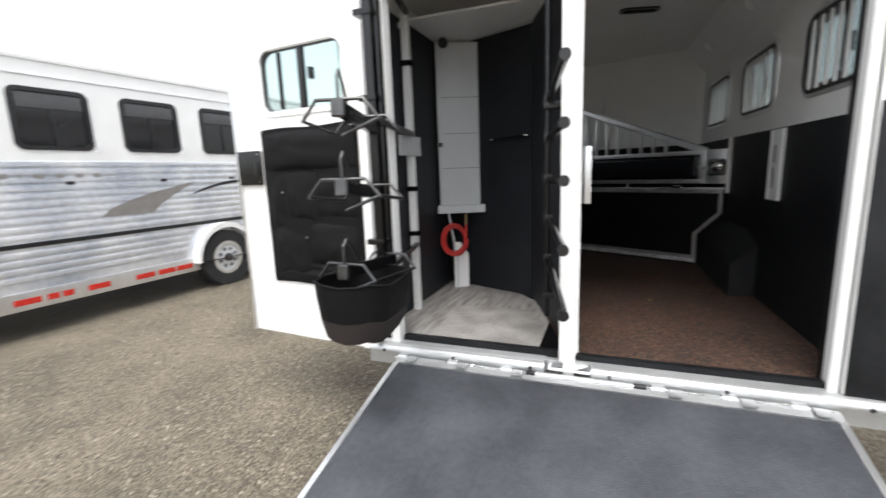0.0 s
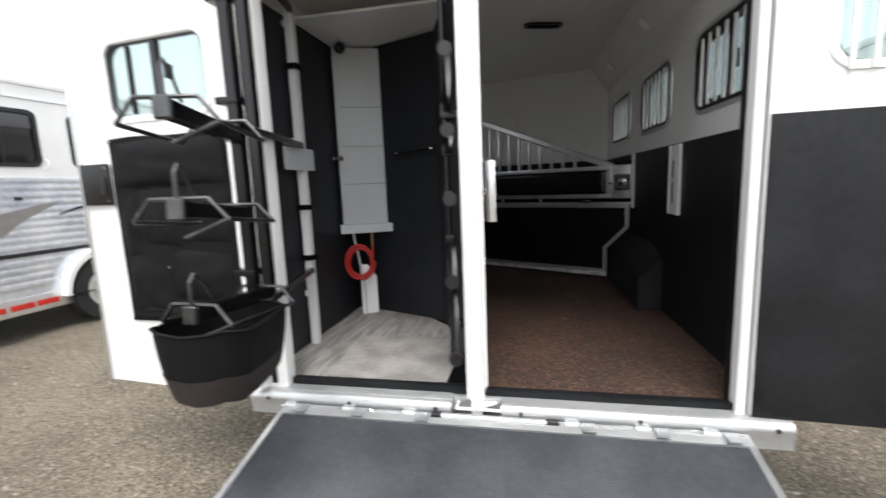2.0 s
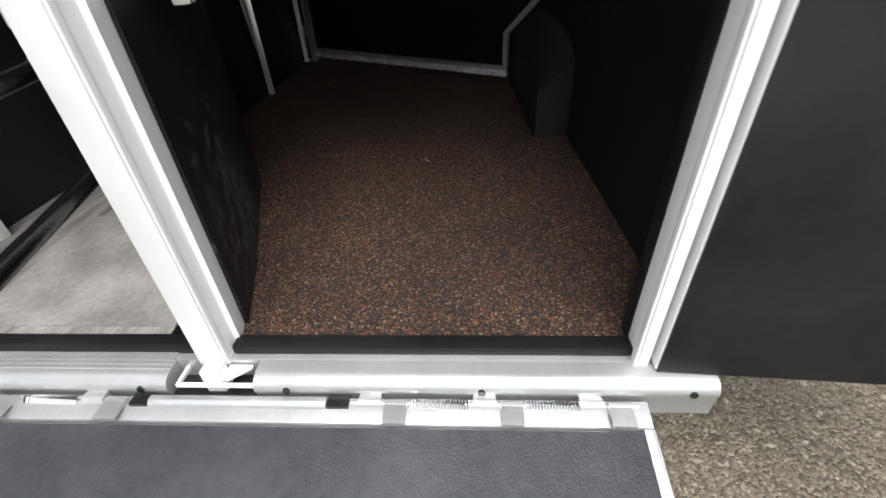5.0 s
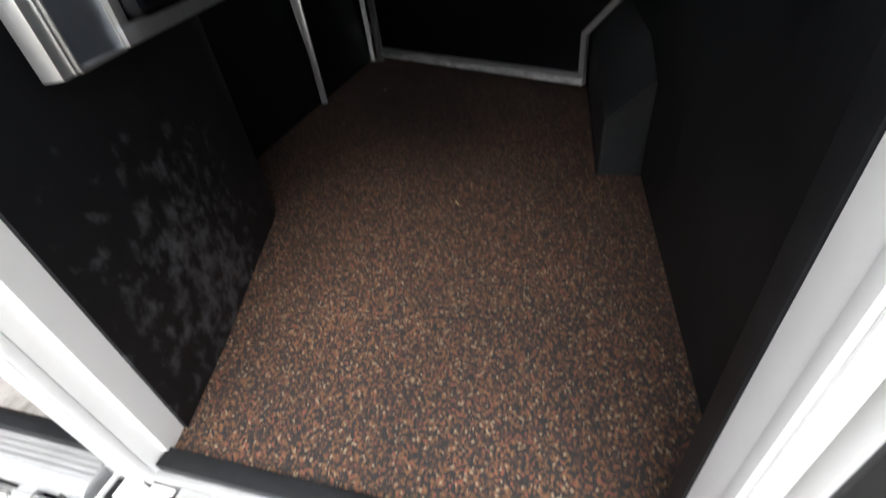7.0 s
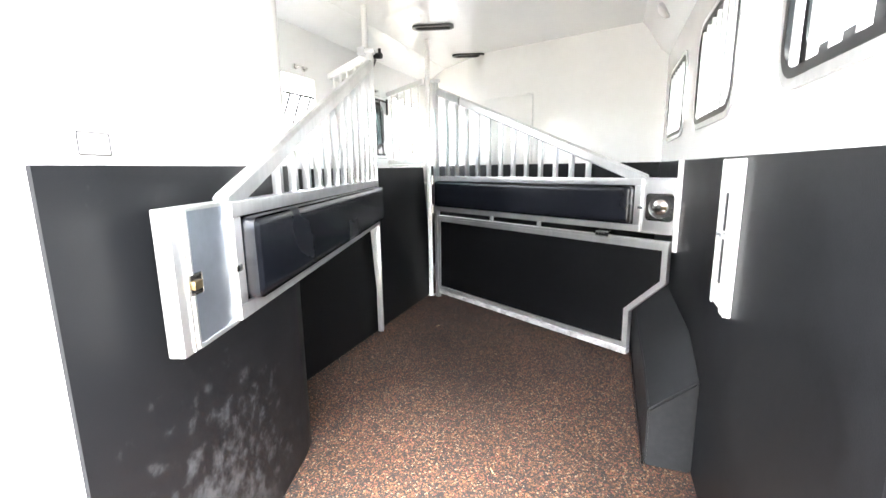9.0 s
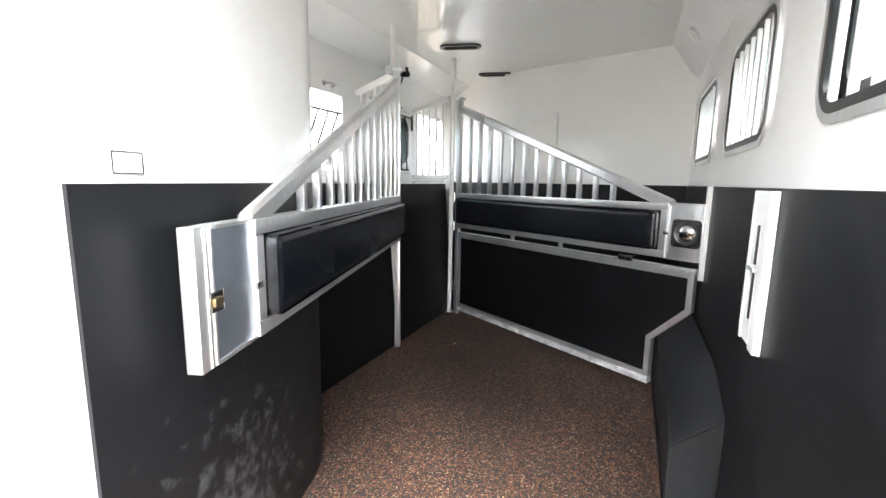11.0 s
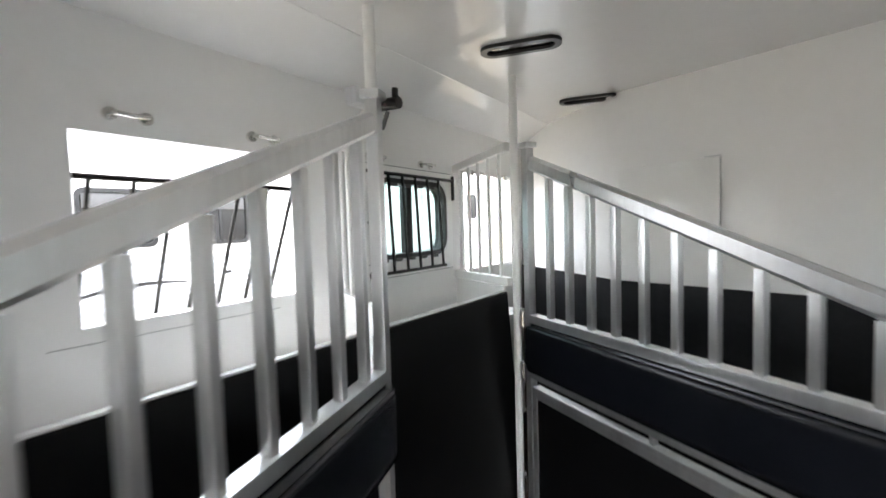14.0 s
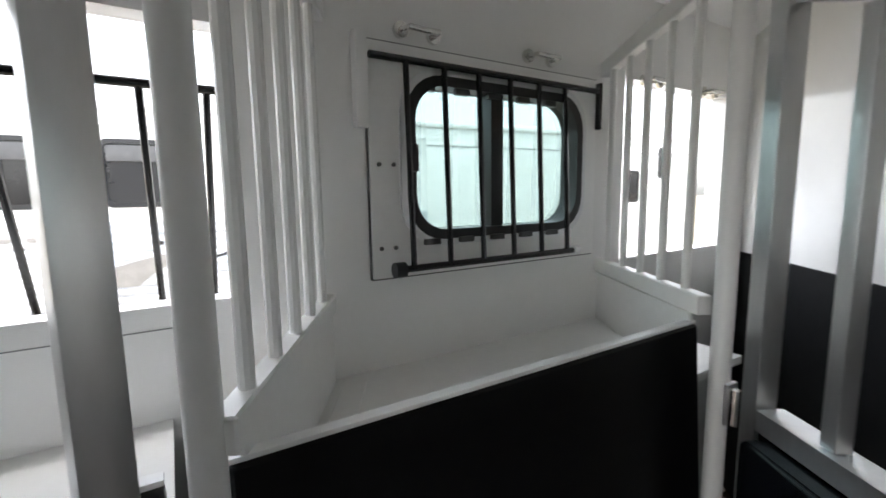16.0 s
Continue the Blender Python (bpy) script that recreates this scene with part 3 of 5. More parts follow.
for x, y in ((-0.606, 2.172), (-0.54, 2.985)):
    po = thing("divider_post", (x, y, F), "slim white round post from floor to ceiling", "post", "divider posts")
    part("tube", tube(bmesh.new(), [(x, y, F + 0.0065), (x, y, CEIL)], 0.0175, 20), PAINT, po)
    part("foot_plate", boxm((x - 0.03, y - 0.03, F + 0.0005), (x + 0.03, y + 0.03, F + 0.006), 0.002), ALU, po)

# ---- wheel box, wall brackets ----
wb = thing("wheel_box", (1.02, 1.6, F), "black rubber covered wheel arch box against the wall", "wheel box")
bm = bmesh.new()
xi, xw = 0.989, XR - 0.009
loops = []
for y, zi, zw in ((1.25, 0.215, 0.345), (1.50, 0.265, 0.43), (3.0, 0.265, 0.43)):
    loops.append([bm.verts.new(v) for v in ((xi, y, F), (xi, y, F + zi), (xw, y, F + zw), (xw, y, F))])
for a, b in zip(loops, loops[1:]):
    for k in range(4):
        bm.faces.new((a[k], a[(k + 1) % 4], b[(k + 1) % 4], b[k]))
bm.faces.new(loops[0])
bm.faces.new(loops[-1])
bmesh.ops.recalc_face_normals(bm, faces=bm.faces[:])
bmesh.ops.bevel(bm, geom=bm.edges[:], offset=0.007, segments=2, affect="EDGES")
part("cover", bm, BOXRUB, wb)
part("floor_bead", boxm((0.981, 1.255, F + 0.0005), (0.9885, 3.0, F + 0.012), 0.003), PLASTIC, wb)


def catch(y0, y1, z0, z1, slots, label):
    c = thing("gate_catch", (XR, (y0 + y1) / 2, z0), label, "gate catch", "wall catches")
    part("back_plate", boxm((XR - 0.02, y0, z0), (XR - 0.0085, y1, z1), 0.004), PAINT, c)
    wide = 0.055 if slots else 0.03
    part("raised_edge", boxm((XR - 0.027 if slots else XR - 0.03, y0, z0), (XR - 0.0205, y0 + wide, z1), 0.006), PAINT, c)
    if slots:
        part("raised_edge", boxm((XR - 0.027, y1 - 0.02, z0), (XR - 0.0205, y1, z1), 0.005), PAINT, c)
        mid = (y0 + y1) / 2 + 0.02
        for a, b in ((z0 + 0.07, (z0 + z1) / 2 - 0.012), ((z0 + z1) / 2 + 0.012, z1 - 0.09)):
            part("slot", boxm((XR - 0.0225, mid - 0.010, a), (XR - 0.0202, mid + 0.010, b), 0.001), PLASTIC, c, "dark slot")
        part("pin", boxm((XR - 0.032, mid - 0.03, (z0 + z1) / 2 - 0.007), (XR - 0.0205, mid + 0.03, (z0 + z1) / 2 + 0.007), 0.004), ALU, c)
    return c


catch(0.985, 1.158, 1.115, 1.528, True, "white slotted gate catch plate on the black wall")
catch(2.0, 2.06, 1.10, 1.535, False, "white gate catch strip on the wall")

# ---- windows ----
def barred_window(y0, y1, z0, z1):
    w, h = y1 - y0, z1 - z0
    win = tagged(thing("window_right", (XR, (y0 + y1) / 2, z0), "tinted trailer window with black frame and upright bars", "window", "stall windows"), kind="structure")
    m = plane_at((XR, (y0 + y1) / 2, (z0 + z1) / 2), (0, 1, 0), (0, 0, 1))    # local z points to +x
    part("frame", ring(bmesh.new(), rounded(w + 0.022, h + 0.022, 0.08), rounded(w - 0.016, h - 0.016, 0.066), -0.008, 0.05, m), PLASTIC, win, "black rubber and plastic frame")
    part("rim", ring(bmesh.new(), rounded(w + 0.062, h + 0.062, 0.098), rounded(w + 0.023, h + 0.023, 0.08), -0.007, -0.0005, m), ALU, win, "bright rim")
    part("sash_post", boxm((-0.014, -h / 2, 0.018), (0.014, h / 2, 0.035), 0.002, m), PLASTIC, win)
    p = part("pane", slab(bmesh.new(), rounded(w - 0.004, h - 0.004, 0.07), 0.036, 0.041, m), TINTED, win)
    p.visible_shadow = False
    part("slider_sash", ring(bmesh.new(), rounded(w / 2 + 0.02, h - 0.018, 0.06), rounded(w / 2 - 0.04, h - 0.075, 0.05), 0.018, 0.034, m @ Matrix.Translation((w / 4 - 0.012, 0, 0))), PLASTIC, win, "black sash of the sliding half")
    part("slide_catch", boxm((-w * 0.12, -0.05, 0.02), (-w * 0.12 + 0.02, 0.03, 0.03), 0.003, m), DARKSTEEL, win)
    for k in range(7):
        x = -w / 2 + w * (k + 0.5) / 7
        part("bar", boxm((x - 0.009, -h / 2 - 0.002, -0.006), (x + 0.009, h / 2 + 0.002, 0.006), 0.002, m), PAINT, win, "white painted bar")
    return win


for r in RW:
    barred_window(*r)


for y0, y1, z0, z1 in (LW[0], LW[2]):
    win = tagged(thing("window_left", (XL, (y0 + y1) / 2, z0), "drop-down feed window opened outward with its black grille", "window", "feed windows"), kind="structure")
    w, h = y1 - y0, z1 - z0
    if y0 < 2:      # the grille hangs with its foot swung outward
        m = plane_at((XL - 0.20, (y0 + y1) / 2, 1.56), (0, 1, 0), (0.19, 0, 0.427))
        part("grille_top", tube(bmesh.new(), [(-0.34, 0.467, 0), (0.34, 0.467, 0)], 0.008, m=m), BLACK, win)
        part("grille_bottom", tube(bmesh.new(), [(-0.32, 0, 0), (0.32, 0, 0)], 0.008, m=m), BLACK, win)
        for k in range(7):
            x = -0.303 + 0.1008 * k
            part("grille_bar", tube(bmesh.new(), [(x, 0, 0), (x, 0.467, 0)], 0.0066, 8, m=m), BLACK, win)
    mo = plane_at((XL, (y0 + y1) / 2, (z0 + z1) / 2), (0, 1, 0), (0, 0, 1))
    fr = [(-w / 2, -h / 2), (w / 2, -h / 2), (w / 2, h / 2), (-w / 2, h / 2)]
    fo = [(x * 1.06, y * 1.07) for x, y in fr]
    part("frame", ring(bmesh.new(), fo, fr, -0.058, -0.051, mo), PAINT, win)
    md = plane_at((XL - 0.06, (y0 + y1) / 2, z0 - 0.035), (0, 1, 0), (0, 0, -1))
    part("dropped_sash", ring(bmesh.new(), rounded(w, h, 0.03), rounded(w - 0.16, h - 0.16, 0.07), 0.0, 0.03, md @ Matrix.Translation((0, h / 2, 0))), PAINT, win)
    part("dropped_pane", slab(bmesh.new(), rounded(w - 0.16, h - 0.16, 0.07), 0.012, 0.018, md @ Matrix.Translation((0, h / 2, 0))), DARKGLASS, win)

y0, y1, z0, z1 = 2.532, 3.254, 1.608, 2.118
yc, zc = 2.902, 1.876
win = tagged(thing("window_left", (XL, yc, z0), "closed white feed window with sliding panes behind a black grille", "window", "feed windows"), kind="structure")
mi = plane_at((XL, yc, zc), (0, 1, 0), (0, 0, 1))
hole = rounded(0.525, 0.33, 0.08)
sash = [(x, y) for x, y in rounded(0.722, 0.51, 0.004)]
mo = Matrix.Translation((0, (y0 + y1) / 2 - yc, (z0 + z1) / 2 - zc))
part("sash_panel", ring(bmesh.new(), [(x + (y0 + y1) / 2 - yc, y + (z0 + z1) / 2 - zc) for x, y in sash], rounded(0.58, 0.385, 0.1), 0.0015, 0.012, mi), PAINT, win)
# Thin dark ring draws the shade in the gap round the sash.
part("gasket", ring(bmesh.new(), [(x + (y0 + y1) / 2 - yc, y + (z0 + z1) / 2 - zc) for x, y in rounded(0.73, 0.518, 0.005)], [(x + (y0 + y1) / 2 - yc, y + (z0 + z1) / 2 - zc) for x, y in rounded(0.7225, 0.5105, 0.004)], 0.001, 0.006, mi), DARKSTEEL, win, "dark line drawn for the shaded gap round the sash")
part("frame", ring(bmesh.new(), rounded(0.57, 0.375, 0.095), hole, -0.04, 0.022, mi), PLASTIC, win, "black rubber frame")
part("rim", ring(bmesh.new(), rounded(0.6, 0.405, 0.105), rounded(0.571, 0.376, 0.095), 0.002, 0.02, mi), ALU, win, "bright metal rim")
part("meeting_rail", boxm((-0.042, -0.165, -0.03), (-0.002, 0.165, 0.012), 0.003, mi), PLASTIC, win)
for x0, x1, zz in ((-0.262, -0.02, -0.028), (-0.02, 0.262, -0.022)):
    p = part("pane", boxm((x0, -0.165, zz), (x1, 0.165, zz + 0.004), 0, mi), FEEDPANE, win)
    p.visible_shadow = False
part("slide_latch", boxm((-0.28, -0.03, 0.022), (-0.263, 0.03, 0.036), 0.003, mi), PLASTIC, win)
mg = plane_at((XL + 0.055, 2.8525, 1.632), (0, 1, 0), (-0.045, 0, 1))
for i in range(6):
    x = -0.2415 + 0.097 * i
    part("grille_bar", tube(bmesh.new(), [(x, 0, 0), (x, 0.446, 0)], 0.0068, 8, m=mg), BLACK, win)
part("grille_bottom", tube(bmesh.new(), [(-0.275, 0, 0), (0.28, 0, 0)], 0.008, m=mg), BLACK, win)
part("grille_top", tube(bmesh.new(), [(-0.325, 0.449, 0), (0.375, 0.449, 0)], 0.008, m=mg), BLACK, win)
part("grille_knob", tube(bmesh.new(), [(-0.29, 0, 0), (-0.265, 0, 0)], 0.017, 14, m=mg), PLASTIC, win)
part("grille_knob", tube(bmesh.new(), [(0.265, 0, 0), (0.285, 0, 0)], 0.014, 14, m=mg), ALU, win)
for i in range(5):
    x = -0.2165 + 0.097 * i
    for y in (0.055, 0.405):
        part("clip", boxm((x + 0.02, y - 0.008, -0.035), (x + 0.06, y + 0.006, -0.02), 0.003, mg), DARKSTEEL, win)
for y in (-0.35,):
    for z in (-0.015, -0.20):
        for dx in (0, 0.035):
            part("screw", tube(bmesh.new(), [(y + dx, z, 0.0121), (y + dx, z, 0.016)], 0.005, 8, m=mi), DARKSTEEL, win)
part("grille_stop", boxm((0.345, 0.10, 0.013), (0.355, 0.232, 0.03), 0.003, mi), BLACK, win, "black stop bracket")
st = thing("window_strip", (XL, 2.52, 1.9), "white guide strip beside the feed window", "guide strip")
part("strip", boxm((XL + 0.0005, 2.50, 1.935), (XL + 0.03, 2.528, 2.13), 0.008), PAINT, st)
turn_stall(before)


# ---- rear doors ----
def rear_door(name, hinge, direction, width, z0, z1, label, win, lining_to, inset):
    d = Vector((*direction, 0)).normalized()
    th = thing(name, (*hinge, z0), label, "door")
    tagged(th, kind="structure")
    m = plane_at((*hinge, 0), d, (0, 0, 1))
    x0, x1, a, b = win
    s = 1 if m.col[2][1] < 0 else -1      # face towards the camera's side

    def b3(lo, hi, bv=0.004):
        return boxm(lo, hi, bv, m)
    put = lambda u, v, k: m @ Vector((u, v, 0.02 if k else -0.02))
    part("leaf", holed(bmesh.new(), 0.0, width, z0, z1, [(x0, x1, a, b)], put), PAINT, th, "white door leaf")
    f = Matrix.Translation(((x0 + x1) / 2, (a + b) / 2, 0))
    w, h = x1 - x0, b - a
    part("window_frame", ring(bmesh.new(), rounded(w + 0.0125, h + 0.0125, 0.077), rounded(w - 0.004, h - 0.004, 0.071), -0.016, 0.016, m @ f), CHAR, th, "dark grey rubber window gasket")
    part("window_rim", ring(bmesh.new(), rounded(w + 0.06, h + 0.06, 0.095), rounded(w + 0.013, h + 0.013, 0.077), -0.026, 0.026, m @ f), PAINT, th, "white moulded rim")
    p = part("pane", boxm((-w / 2, -h / 2, -0.003), (w / 2, h / 2, 0.003), 0, m @ f), PANE, th)
    p.visible_shadow = False
    part("sash_rail", boxm((-0.016, -h / 2 + 0.002, -0.014), (0.016, h / 2 - 0.002, 0.014), 0.003, m @ f), PLASTIC, th)
    if lining_to:
        zf = (0.0205, 0.027) if s > 0 else (-0.027, -0.0205)
        part("lining", b3((inset, z0 - 0.001, zf[0]), (width - inset, lining_to, zf[1]), 0.002), DAYLIT, th, "black rubber lining on the lower half")
    zf = (0.0205, 0.032) if s > 0 else (-0.032, -0.0205)
    part("edge_trim", b3((width - 0.022, z0, zf[0]), (width, z1, zf[1])), ALU, th)
    return th, m, s


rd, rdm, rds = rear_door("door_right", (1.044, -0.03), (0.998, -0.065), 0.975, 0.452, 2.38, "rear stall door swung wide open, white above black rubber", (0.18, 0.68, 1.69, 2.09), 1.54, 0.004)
for k in range(8):
    x = 0.18 + 0.5 * (k + 0.5) / 8
    part("bar", boxm((x - 0.008, 1.66, 0.0285 if rds > 0 else -0.036), (x + 0.008, 2.08, 0.036 if rds > 0 else -0.0285), 0.002, rdm), PAINT, rd, "white painted bar")
ld, ldm, lds = rear_door("door_left", (-1.0, -0.055), (-0.87, 0.085), 0.915, 0.41, 2.36, "rear tack room door swung wide open, white painted", (0.09, 0.65, 1.715, 2.03), None, 0)
part("sash_post", boxm((0.52, 1.725, -0.01), (0.535, 2.02, 0.01), 0.002, ldm), PLASTIC, ld)
part("sash_latch", boxm((0.30, 1.86, -0.014), (0.318, 1.92, 0.02), 0.003, ldm), PLASTIC, ld)

# ---- the other trailer ----
OT0 = Vector((-4.99, 2.48, 0))
OD = Vector((0.0708, 0.9974, 0)).normalized()
OTM = plane_at((OT0.x, OT0.y, 0), OD, (0, 0, 1))     # local x along, y up, z towards the walk
ot = thing("stock_trailer", (OT0.x - 1.1, OT0.y, G), "white and aluminium horse trailer parked alongside on the gravel", "trailer")
S0, S1, OW = -3.4, 2.1, 2.2
put = lambda u, v, k: OTM @ Vector((u, v, 0.0 if k else -0.05))
wins = [(-1.97 + 0.985 * k, -1.345 + 0.985 * k, 1.735, 2.285) for k in (-1, 0, 1, 2, 3)]
part("upper_wall", holed(bmesh.new(), S0, S1, 1.585, 2.56, wins, put), PAINT, ot, "smooth white upper wall")
part("lower_wall", boxm((S0, 0.33, -0.05), (S1, 1.584, 0), 0, OTM), SKIN, ot, "bright aluminium lower wall")
for k in range(15):
    z = 0.44 + k * 0.079
    part("corrugation", boxm((S0, z, 0.0005), (S1, z + 0.05, 0.009), 0.004, OTM), SKIN, ot)
part("roof", boxm((S0, 2.5605, -OW), (S1, 2.62, 0.015), 0.02, OTM), PAINT, ot, "white roof edge")
part("roof_line", boxm((S0, 2.42, 0.0005), (S1, 2.435, 0.01), 0.003, OTM), ALU, ot)
part("far_wall", boxm((S0, 0.33, -OW), (S1, 2.56, -OW + 0.05), 0, OTM), PAINT, ot)
for s in (S0, S1 - 0.05):
    part("end_wall", boxm((s, 0.33, -OW + 0.051), (s + 0.05, 2.56, -0.051), 0, OTM), PAINT, ot)
part("floor_pan", boxm((S0, 0.25, -OW + 0.051), (S1, 0.329, -0.051), 0, OTM), BLACK, ot)
part("lower_rail", boxm((S0, 0.16, -0.06), (S1, 0.34, 0.014), 0.008, OTM), ALU, ot, "aluminium rub rail")
part("dark_stripe", boxm((S0, 0.765, 0.0092), (S1, 0.81, 0.0115), 0.001, OTM), PLASTIC, ot, "thin black stripe")
for s in (-3.1, -2.75, -2.25, -1.98, -1.85, -1.62, -1.12, -0.86, -0.62):
    part("reflector", boxm((s, 0.215, 0.0142), (s + (0.1 if s in (-1.98, -1.85) else 0.22), 0.275, 0.018), 0.002, OTM), REDLENS, ot, "red reflector strip")
for s0, s1, a, b in wins:
    w, h = s1 - s0, b - a
    f = OTM @ Matrix.Translation(((s0 + s1) / 2, (a + b) / 2, 0))
    wd = part("window", ring(bmesh.new(), rounded(w + 0.05, h + 0.05, 0.08), rounded(w - 0.03, h - 0.03, 0.06), -0.03, 0.014, f), PLASTIC, ot, "dark tinted window in a black frame")
    part("pane", boxm((-w / 2, -h / 2, -0.02), (w / 2, h / 2, -0.012), 0, f), DARKGLASS, wd)
    part("vent_strip", boxm((-w / 2 + 0.03, h / 2 - 0.17, -0.0115), (w / 2 - 0.03, h / 2 - 0.03, 0.004), 0.004, f), CHAR, wd, "charcoal vent strip")
    part("slider_post", boxm((-0.012, -h / 2, -0.0115), (0.012, h / 2 - 0.175, 0.0), 0.002, f), PLASTIC, wd)
# front living section: smooth white, with a door and windows
part("front_wall", boxm((S1 + 0.001, 0.3, -0.05), (6.75, 2.56, 0.0), 0.003, OTM), PAINT, ot, "smooth white front section")
part("front_roof", boxm((S1 + 0.001, 2.5605, -OW), (6.77, 2.62, 0.02), 0.02, OTM), PAINT, ot)
part("front_line", boxm((S1 + 0.001, 2.35, 0.0005), (6.75, 2.358, 0.006), 0.002, OTM), DARKSTEEL, ot)
part("front_end", boxm((6.7, 0.3, -OW), (6.75, 2.56, -0.051), 0, OTM), PAINT, ot)
for s, r in ((0.1, 0.385), (1.0, 0.385)):
    f = OTM @ Matrix.Translation((s, G + 0.385, 0.07))
    wh = part("wheel", tube(bmesh.new(), [(0, 0, -0.2), (0, 0, -0.18), (0, 0, -0.02), (0, 0, 0.0)], r - 0.01, 40, m=f), TYRE, ot, "black tyre")
    part("tyre", ring(bmesh.new(), [(r * math.cos(radians(a)), r * math.sin(radians(a))) for a in range(0, 360, 8)], [(0.235 * math.cos(radians(a)), 0.235 * math.sin(radians(a))) for a in range(0, 360, 8)], -0.19, 0.02, f), TYRE, wh)
    part("rim", ring(bmesh.new(), [(0.233 * math.cos(radians(a)), 0.233 * math.sin(radians(a))) for a in range(0, 360, 8)], [(0.185 * math.cos(radians(a)), 0.185 * math.sin(radians(a))) for a in range(0, 360, 8)], 0.003, 0.016, f), ALU, wh)
    part("dish", slab(bmesh.new(), [(0.184 * math.cos(radians(a)), 0.184 * math.sin(radians(a))) for a in range(0, 360, 8)], 0.0005, 0.004, f), GREY, wh, "silver spoked wheel dish")
    part("hub", tube(bmesh.new(), [(0, 0, 0.004), (0, 0, 0.03), (0, 0, 0.05)], 0.055, 16, m=f), DARKSTEEL, wh)
    for k in range(8):
        a = radians(45 * k + 20)
        part("hole", tube(bmesh.new(), [(0.125 * math.cos(a), 0.125 * math.sin(a), 0.0042), (0.125 * math.cos(a), 0.125 * math.sin(a), 0.006)], 0.024, 10, m=f), PLASTIC, wh)
    part("fender", ring(bmesh.new(), [(0.475 * math.cos(radians(a)), 0.50 * math.sin(radians(a))) for a in range(0, 181, 6)] , [(0.43 * math.cos(radians(a)), 0.43 * math.sin(radians(a))) for a in range(0, 181, 6)], -0.07, 0.05, f), PAINT, ot, "white rounded fender")


# ---- tack room ----
cab = thing("corner_cabinet", (-0.85, 1.1, 1.04), "tall grey metal corner cabinet hung on the black wall", "cabinet")
ca, cb = Vector((-0.997, 0.99, 0)), Vector((-0.697, 1.125, 0))
cm = plane_at((*(ca.lerp(cb, 0.5)).xy, 0), cb - ca, (0, 0, 1))
cw = (cb - ca).length
part("face", boxm((-cw / 2, 1.105, -0.05), (cw / 2, 2.245, 0.0), 0.004, cm), GREY, cab)
part("bottom_ledge", boxm((-cw / 2 - 0.02, 1.045, -0.07), (cw / 2 + 0.02, 1.104, 0.03), 0.004, cm), GREY, cab)
for z in (1.375, 1.622, 1.874):
    part("rib", boxm((-cw / 2 + 0.03, z - 0.002, 0.0005), (cw / 2 - 0.03, z + 0.002, 0.003), 0.001, cm), SEAM, cab)
for s in (-1, 1):
    lt = part("latch", boxm((s * cw / 2 - 0.012, 1.53, 0.0005), (s * cw / 2 + 0.03, 1.56, 0.02), 0.004, cm), PLASTIC, cab, "black draw latch")
    part("latch_hook", boxm((s * (cw / 2 + 0.045) - 0.016, 1.537, 0.002), (s * (cw / 2 + 0.045) + 0.016, 1.553, 0.016), 0.003, cm), STEEL, lt)
st = thing("tie_strap", (-0.4, 1.0, 1.56), "black strap with hooks stretched along the tack room wall", "strap")
pa, pb = Vector((-0.62, 1.03, 1.56)), Vector((-0.315, 0.88, 1.57))
part("strap", bar(bmesh.new(), pa, pb, 0.006, 0.018, 0.002), CLOTH, st)
for t in (0.08, 0.93):
    p = pa.lerp(pb, t) + Vector((-0.008, -0.012, 0))
    part("hook", bar(bmesh.new(), p + Vector((-0.008, 0, 0)), p + Vector((0.008, 0, 0)), 0.005, 0.009, 0.002), STEEL, st)

hose = thing("hose_coil", (-0.88, 1.0, 0.84), "coiled red water hose with a brass fitting under the cabinet", "hose")
bm = bmesh.new()
pts = []
for k in range(0, 3 * 24 + 1):
    a = 2 * math.pi * k / 24
    r = 0.085 + 0.012 * math.sin(a * 0.37 + 1)
    pts.append((-0.90 + r * math.cos(a) * 0.9, 1.0 + 0.012 * (k / 24 - 1.5) + 0.03 * math.cos(a), 0.845 + r * 1.25 * math.sin(a)))
tube(bm, pts, 0.0095, 8)
part("coil", bm, RED, hose)
part("riser", tube(bmesh.new(), [(-0.83, 1.02, 0.83), (-0.815, 1.02, 0.9), (-0.812, 1.02, 0.96)], 0.0095, 8), RED, hose)
part("fitting", tube(bmesh.new(), [(-0.812, 1.02, 0.961), (-0.812, 1.02, 1.0), (-0.812, 1.02, 1.044)], 0.011, 10), BRASS, hose, "brass valve fitting")
dp = thing("drain_pipe", (-0.9, 1.05, F), "thin grey drain pipe standing on the tack room floor", "pipe")
part("pipe", tube(bmesh.new(), [(-0.895, 1.04, F + 0.008), (-0.895, 1.04, 0.7), (-0.95, 1.03, 1.044)], 0.008, 8), GREY, dp)
cp = thing("corner_guard", (-0.86, 1.1, F), "short white corner guard panel at floor level", "corner guard")
part("panel", slab(bmesh.new(), [(-0.06, 0.01), (0.05, 0.01), (0.05, 0.27), (-0.01, 0.36), (-0.06, 0.36)], 0, 0.012, plane_at((-0.87, 1.075, F), (0.9, 0.42, 0), (0, 0, 1))), PAINT, cp)

tp = thing("tack_pole", (-0.985, 0.47, F), "slim white upright tube with black clamps along the tack wall", "pole")
part("tube", boxm((-1.0, 0.445, F + 0.009), (-0.957, 0.49, 2.3), 0.008), PAINT, tp)
for z in (0.75, 1.6, 2.2):
    part("standoff", boxm((-1.0195, 0.455, z), (-1.0005, 0.48, z + 0.03), 0.002), PAINT, tp)
